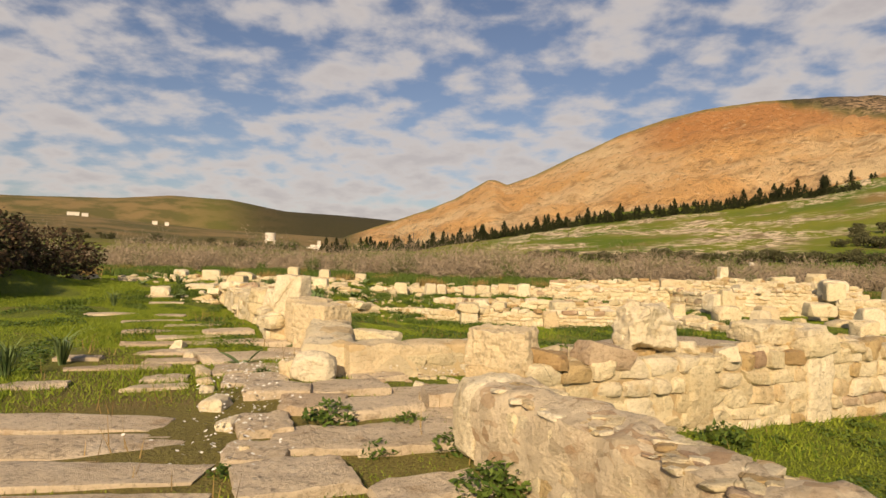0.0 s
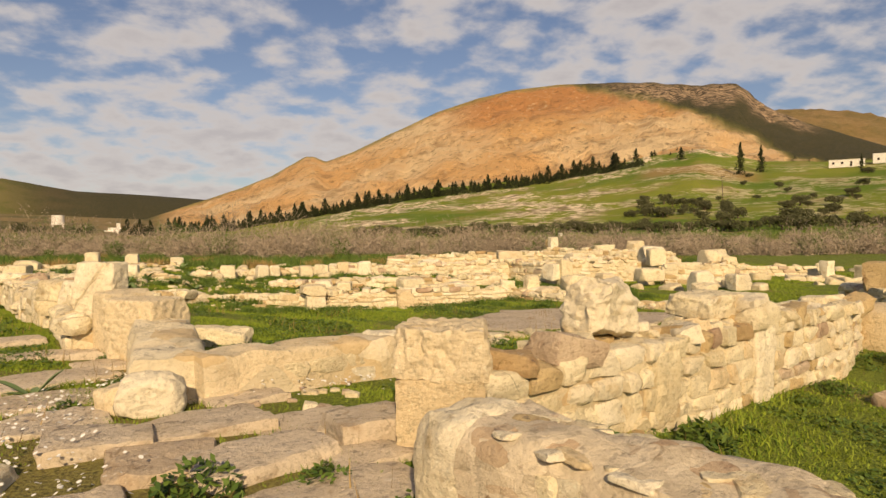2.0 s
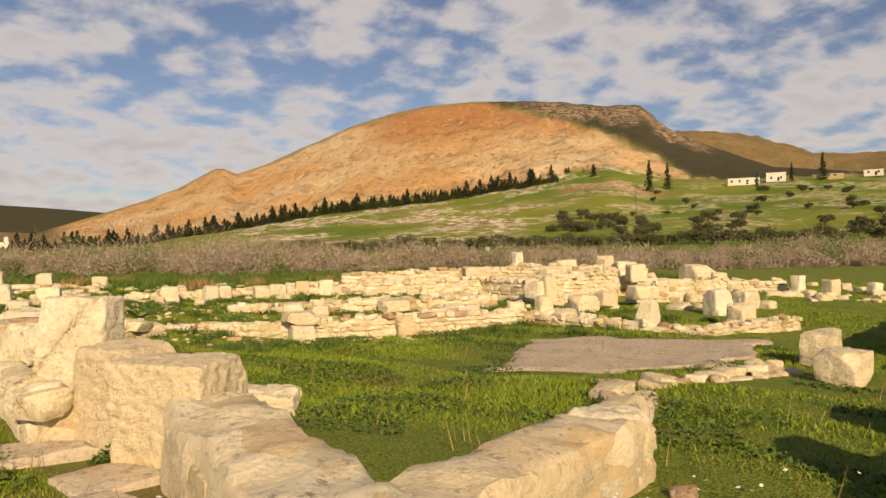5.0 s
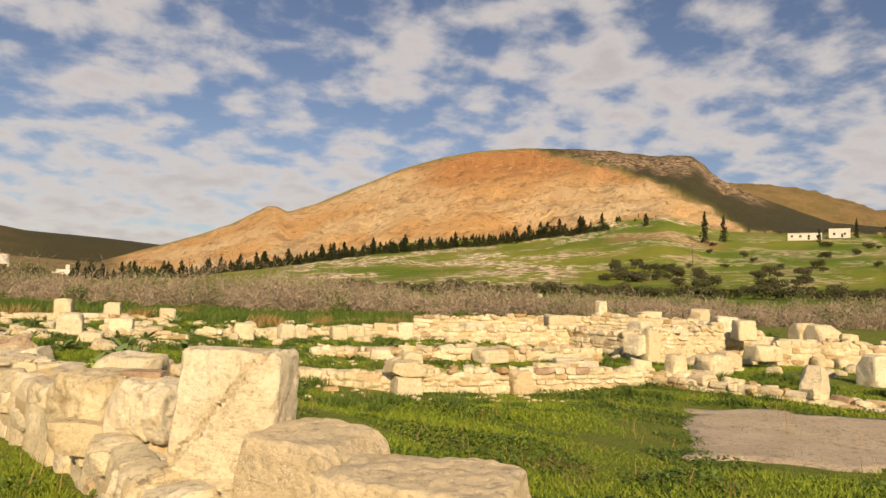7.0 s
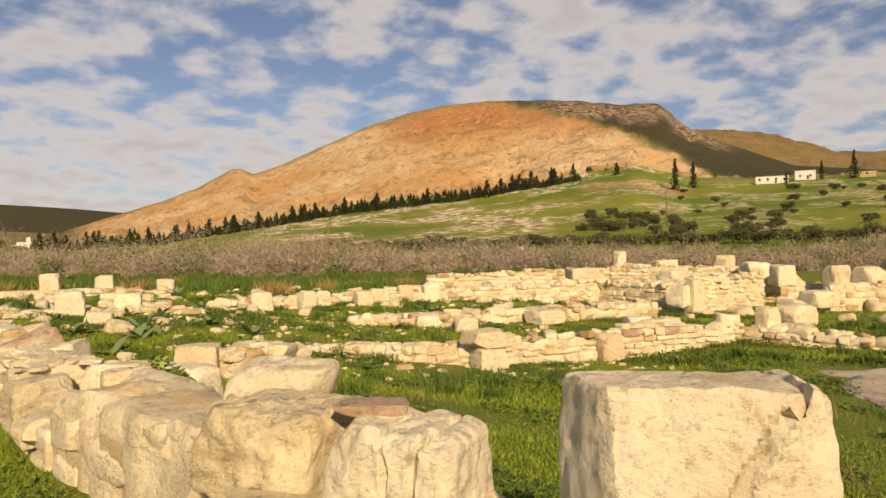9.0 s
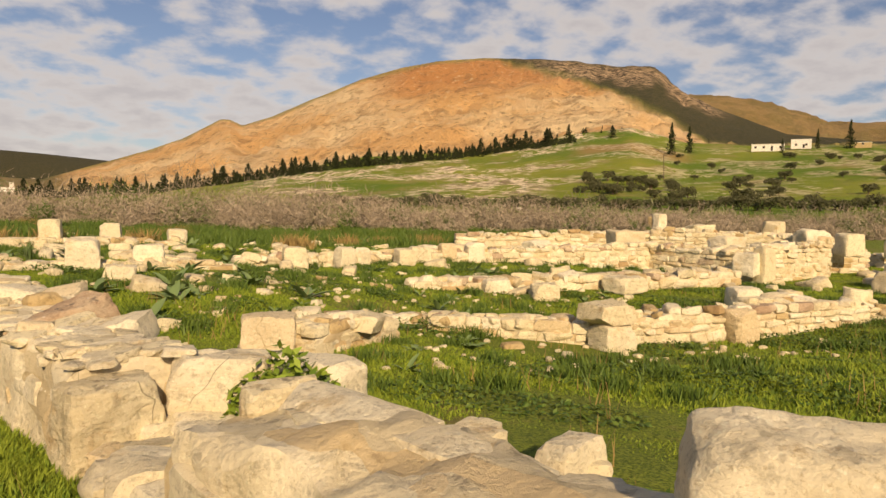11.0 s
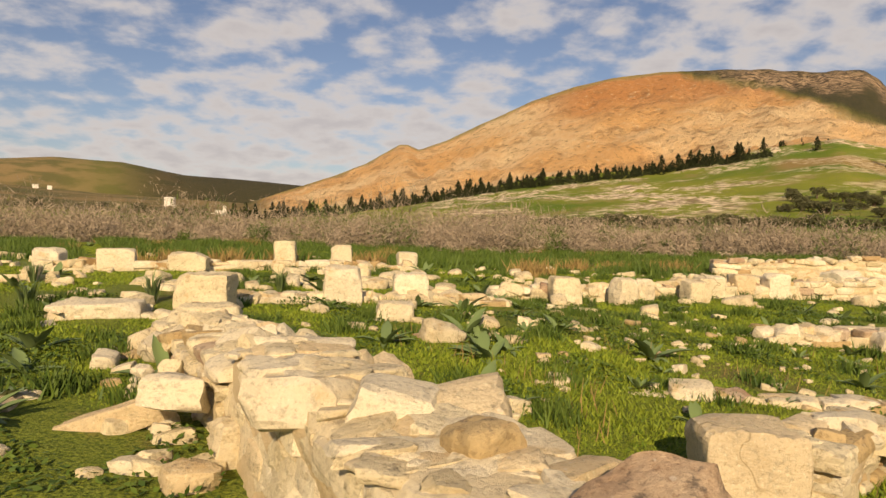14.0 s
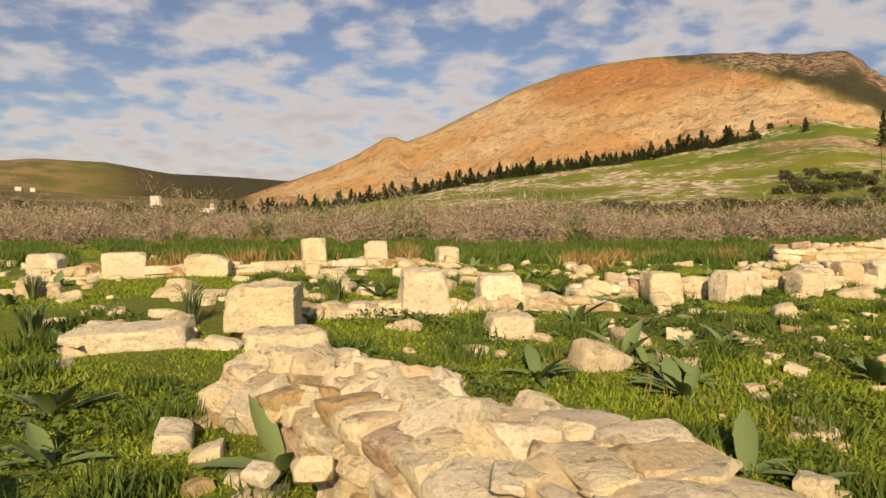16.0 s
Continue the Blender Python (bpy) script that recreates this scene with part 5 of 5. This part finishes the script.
def trunk_mesh(h, r, limbs, seed, mat=BARK):
    rng = random.Random(seed)
    verts, faces = [], []

    def tube(a, b, ra, rb):
        d = (b - a).normalized()
        s = d.orthogonal().normalized()
        t = d.cross(s)
        k = len(verts)
        for p, rr in ((a, ra), ((a + b) / 2 + s * ra * 0.5, (ra + rb) / 2), (b, rb)):
            for j in range(6):
                ang = j * math.pi / 3
                verts.append(p + (s * math.cos(ang) + t * math.sin(ang)) * rr)
        for i in range(2):
            for j in range(6):
                faces.append((k + i * 6 + j, k + i * 6 + (j + 1) % 6, k + i * 6 + 6 + (j + 1) % 6, k + i * 6 + 6 + j))
    top = Vector((rng.uniform(-0.1, 0.1) * h, 0, h))
    tube(Vector((0, 0, -0.3)), top, r, r * 0.6)
    for i in range(limbs):
        a = 2 * math.pi * i / max(limbs, 1) + rng.uniform(-0.5, 0.5)
        tube(top * rng.uniform(0.7, 1), top + Vector((math.cos(a), math.sin(a), 0.9)) * h * 0.8, r * 0.5, r * 0.15)
    return mesh_from("trunk", verts, faces, mat)


OLIVES = []
for s in range(4):
    rng = random.Random(s)
    lobes = [(rng.uniform(-1.5, 1.5), rng.uniform(-1.5, 1.5), rng.uniform(1.2, 2.9), rng.uniform(0.8, 1.4), rng.uniform(0.8, 1.2)) for i in range(11)]
    OLIVES.append((trunk_mesh(1.0, 0.3, 4, s), crown_mesh(s, 900, lobes, 0.26, OLIVE)))
PINES = []
for s in range(5):
    rng = random.Random(40 + s)
    lobes = []
    for i in range(13):
        u = i / 12
        for k in range(3):
            a = rng.uniform(0, 6.28)
            rr = (1 - u) ** 0.8 * 2.5 * rng.uniform(0.5, 1.1) + 0.15
            lobes.append((math.cos(a) * rr * 0.6, math.sin(a) * rr * 0.6, 0.5 + 7.6 * u, rr * 0.7, 0.6))
    PINES.append((trunk_mesh(7.0, 0.18, 0, s), crown_mesh(60 + s, 760, lobes, 0.36, PINE)))


def tree(name, kind, x, y, size, wide, turn, label, group):
    t = thing(name, pose(x, y, gz(x, y) - 0.1, 0, 0, turn) @ Matrix.Diagonal((size * wide, size * wide, size, 1)), label, "tree", group)
    part("trunk", kind[0], t)
    part("crown", kind[1], t)
    return t


def spot(az, r):
    return CENTRE[0] + r * math.sin(radians(az)), CENTRE[1] + r * math.cos(radians(az))


def distance_at(az, el, lo=80, hi=1200):
    """How far along a bearing the ground shows at that elevation."""
    for r in np.geomspace(lo, hi, 300):
        if (float(far_z(np.array([az]), np.array([r]))[0]) - 1.5) / r >= math.tan(radians(el)):
            return float(r)
    return hi


rng = random.Random(77)
az = -10.5
while az < 38.5:
    gap = 0.26 if az < 30 else 0.55
    for k in range(2 if az < 31 else 1):
        r = rng.uniform(405, 455)
        if rng.random() < 0.86:
            tree("conifer", rng.choice(PINES), *spot(az + rng.uniform(-0.2, 0.2), r), rng.choice((0.5, 0.6, 0.65, 0.75, 0.8, 0.9, 1.25)), rng.uniform(1.0, 1.5), rng.uniform(0, 360), "dark green conifer in the belt below the cliff", "conifers below the cliff")
    az += gap * rng.uniform(0.7, 1.6)


def conifer_thicket():
    """The dense low part of the conifer belt."""
    r_ = np.random.RandomState(3)
    n = 26000
    az_ = r_.uniform(-11, 34, n)
    rr = r_.uniform(405, 450, n)
    x_, y_ = CENTRE[0] + rr * np.sin(np.radians(az_)), CENTRE[1] + rr * np.cos(np.radians(az_))
    crest = 2.2 + 1.5 * np.sin(az_ * 5.3 + np.sin(az_ * 13)) + 1.2 * np.sin(az_ * 17)
    z_ = ground_z(x_, y_) + r_.uniform(0, 1, n) * np.maximum(crest, 0.4) * (1 - 0.6 * np.clip((az_ - 24) / 10, 0, 1))
    p = np.stack([x_, y_, z_], -1)
    v = p[:, None, :] + r_.normal(0, 0.5, (n, 3, 3))
    me = bpy.data.meshes.new("conifer_thicket")
    me.vertices.add(n * 3)
    me.vertices.foreach_set("co", v.reshape(-1))
    me.loops.add(n * 3)
    me.loops.foreach_set("vertex_index", np.arange(n * 3))
    me.polygons.add(n)
    me.polygons.foreach_set("loop_start", np.arange(n) * 3)
    me.materials.append(PINE)
    me.update(calc_edges=True)
    thing("conifer_thicket", Matrix(), "dense dark undergrowth between the conifers below the cliff", "woods", kind="stuff", data=me)


conifer_thicket()
for az, el, size in ((41.7, 4.65, 1.9), (43.1, 4.7, 1.75), (52.3, 4.95, 1.25), (54.4, 4.9, 1.8), (49.9, 4.6, 0.9), (36.2, 6.6, 0.8)):
    tree("cypress", PINES[int(size * 10) % 5], *spot(az, distance_at(az, el)), size, 0.62, az * 9, "tall dark conifer beside the white houses", "tall conifers by the houses")
az = 10.0
while az < 64:
    r = 150 + rng.uniform(-7, 9)
    tree("olive_tree", rng.choice(OLIVES), *spot(az, r), rng.uniform(0.6, 0.9), rng.uniform(0.95, 1.25), rng.uniform(0, 360), "round grey-green olive tree on the valley edge", "olive trees")
    az += rng.uniform(0.5, 1.15) if az > 16 else rng.uniform(1.2, 2.2)
for i in range(95):
    az = rng.uniform(33, 66)
    el = rng.uniform(0.9, 4.4) if az > 42 else rng.uniform(0.8, 2.6)
    tree("olive_tree", rng.choice(OLIVES), *spot(az, distance_at(az, el)), rng.uniform(0.45, 0.95), rng.uniform(0.9, 1.3), rng.uniform(0, 360), "grey-green olive tree scattered on the hillside", "olive trees")
for i in range(40):
    az = rng.uniform(-48, -12)
    tree("olive_tree", rng.choice(OLIVES), *spot(az, rng.uniform(160, 500)), rng.uniform(0.5, 1.1), rng.uniform(0.9, 1.4), rng.uniform(0, 360), "dark round tree on the golden slopes", "olive trees")


# ---- thicket on the bank beside the street ----
def bank_bush(x, y, r, h, seed):
    lobes = []
    rng = random.Random(seed)
    for i in range(9):
        a = rng.uniform(0, 6.28)
        lobes.append((math.cos(a) * r * 0.55, math.sin(a) * r * 0.55, h * rng.uniform(0.3, 0.7), r * 0.5, h * 0.33))
    b = thing("bank_bush", pose(x, y, gz(x, y) - 0.1), "tangled brown bush on the grassy bank, its shade painted in dark", "bush", "bushes on the bank")
    part("stem", trunk_mesh(h * 0.4, 0.05, 5, seed), b)
    # brush wears the darkened twig colour that stands for shade
    part("brush", crown_mesh(seed, 2200, lobes, 0.10, SHADEDTWIG, "brush"), b)
    part("foliage", crown_mesh(seed + 1, 900, lobes, 0.09, OLIVE, "foliage"), b)


for i, (x, y, r, h) in enumerate(((-15.2, 20.6, 1.9, 2.3), (-17.0, 22.5, 2.4, 2.9), (-16.4, 25.5, 2.2, 2.3), (-19.5, 26.5, 2.6, 2.7), (-18.2, 30.0, 2.4, 2.0), (-14.0, 18.4, 1.5, 1.7))):
    bank_bush(x, y, r, h, 200 + i)


# ---- buildings and posts far off ----
def box_bm(x0, y0, z0, x1, y1, z1, mat, name, bevel=0.02):
    bm = bmesh.new()
    bmesh.ops.create_cube(bm, size=1, matrix=Matrix.Translation(((x0 + x1) / 2, (y0 + y1) / 2, (z0 + z1) / 2)) @ Matrix.Diagonal((x1 - x0, y1 - y0, z1 - z0, 1)))
    bmesh.ops.bevel(bm, geom=bm.edges[:], offset=bevel, segments=1, affect="EDGES")
    me = bpy.data.meshes.new(name)
    bm.to_mesh(me)
    bm.free()
    me.materials.append(mat)
    return me


def house(az, el, w, h, label, windows=3, door=True):
    r = distance_at(az, el)
    x, y = spot(az, r)
    b = thing("house", pose(x, y, gz(x, y) - 0.4, 0, 0, -az), label, "house")
    part("wall", box_bm(-w / 2, -3, 0, w / 2, 3, h + 0.4, OCHRE if "ochre" in label else LIMEWASH, "wall"), b)
    part("roof", box_bm(-w / 2 - 0.15, -3.15, h + 0.4, w / 2 + 0.15, 3.15, h + 0.65, LIMEWASH, "roof"), b)
    for i in range(windows):
        wx = -w / 2 + w * (i + 0.5) / windows
        win = part("window", box_bm(wx - 0.55, -3.06, 1.7, wx + 0.55, -2.95, 2.9, DARK, "window"), b)
        part("sill", box_bm(wx - 0.65, -3.15, 1.55, wx + 0.65, -2.95, 1.69, LIMEWASH, "sill"), win)
    if door:
        part("door", box_bm(w * 0.12 - 0.5, -3.07, 0.4, w * 0.12 + 0.5, -2.94, 2.5, DARK, "door"), b)


house(48.9, 4.85, 16, 3.4, "long low white house among the trees on the hill", 4)
house(51.2, 5.0, 10, 4.6, "taller white flat-roofed house on the hill", 2)
house(57.6, 5.0, 9, 3.0, "small white house at the edge of the olive grove", 2)
house(55.2, 4.95, 8, 2.4, "low ochre outbuilding near the white houses", 1, False)


def water_tower(az, r):
    x, y = spot(az, r)
    t = thing("water_tower", pose(x, y, gz(x, y) - 0.3, 0, 0, -az), "cream concrete water tower on four legs", "water tower")
    for sx in (-1, 1):
        for sy in (-1, 1):
            part("leg", box_bm(sx * 3.6 - 0.5, sy * 3.6 - 0.5, 0, sx * 3.6 + 0.5, sy * 3.6 + 0.5, 6.5, LIMEWASH, "leg"), t)
    bm = bmesh.new()
    bmesh.ops.create_cone(bm, segments=24, radius1=4.6, radius2=4.6, depth=7.2, cap_ends=True, matrix=Matrix.Translation((0, 0, 9.9)))
    me = bpy.data.meshes.new("tank")
    bm.to_mesh(me)
    bm.free()
    me.materials.append(LIMEWASH)
    part("tank", me, t)
    part("platform", box_bm(-5, -5, 6.0, 5, 5, 6.6, LIMEWASH, "platform"), t)


water_tower(-15.0, 600)
x, y = spot(-11.1, 620)
b = thing("pump_house", pose(x, y, gz(x, y) - 0.3, 0, 0, 11), "small cream block building with a tank on its roof", "building")
part("wall", box_bm(-5, -3, 0, 5, 3, 6.5, LIMEWASH, "wall"), b)
part("tank", box_bm(1.5, -2, 6.5, 4.5, 2, 10.5, LIMEWASH, "tank"), b)
part("annex", box_bm(-8.5, -2.5, 0, -5.0, 2.5, 4.2, LIMEWASH, "annex"), b)
for az, r, w in ((-30.0, 1500, 22), (-29.2, 1500, 12), (-24.2, 1450, 10), (-23.3, 1450, 8)):
    x, y = spot(az, r)
    b = thing("far_house", pose(x, y, gz(x, y) - 1, 0, 0, -az), "distant pale farmhouse on the hillside", "house", "far farmhouses")
    part("wall", box_bm(-w / 2, -4, 0, w / 2, 4, 7, LIMEWASH, "wall"), b)
    part("roof", box_bm(-w / 2 - 0.4, -4.4, 7, w / 2 + 0.4, 4.4, 7.6, LIMEWASH, "roof"), b)


def pole(az, r, h):
    x, y = spot(az, r)
    p = thing("utility_pole", pose(x, y, gz(x, y) - 0.3, 0, 0, -az), "thin grey-brown utility pole", "pole", "utility poles")
    part("post", trunk_mesh(h, 0.16, 0, 3), p)
    part("crossarm", box_bm(-0.7, -0.08, h - 0.5, 0.7, 0.08, h - 0.35, BARK, "crossarm"), p)


pole(41.1, 240, 9)
pole(-1.9, 260, 9)
pole(12.0, 300, 8)
x, y = spot(28.9, 141)
thing("white_box", pose(x, y, gz(x, y) - 0.02), "small white block beside the olive trees", "box", data=box_bm(-0.4, -0.4, 0, 0.4, 0.4, 0.75, LIMEWASH, "white_box", 0.05))
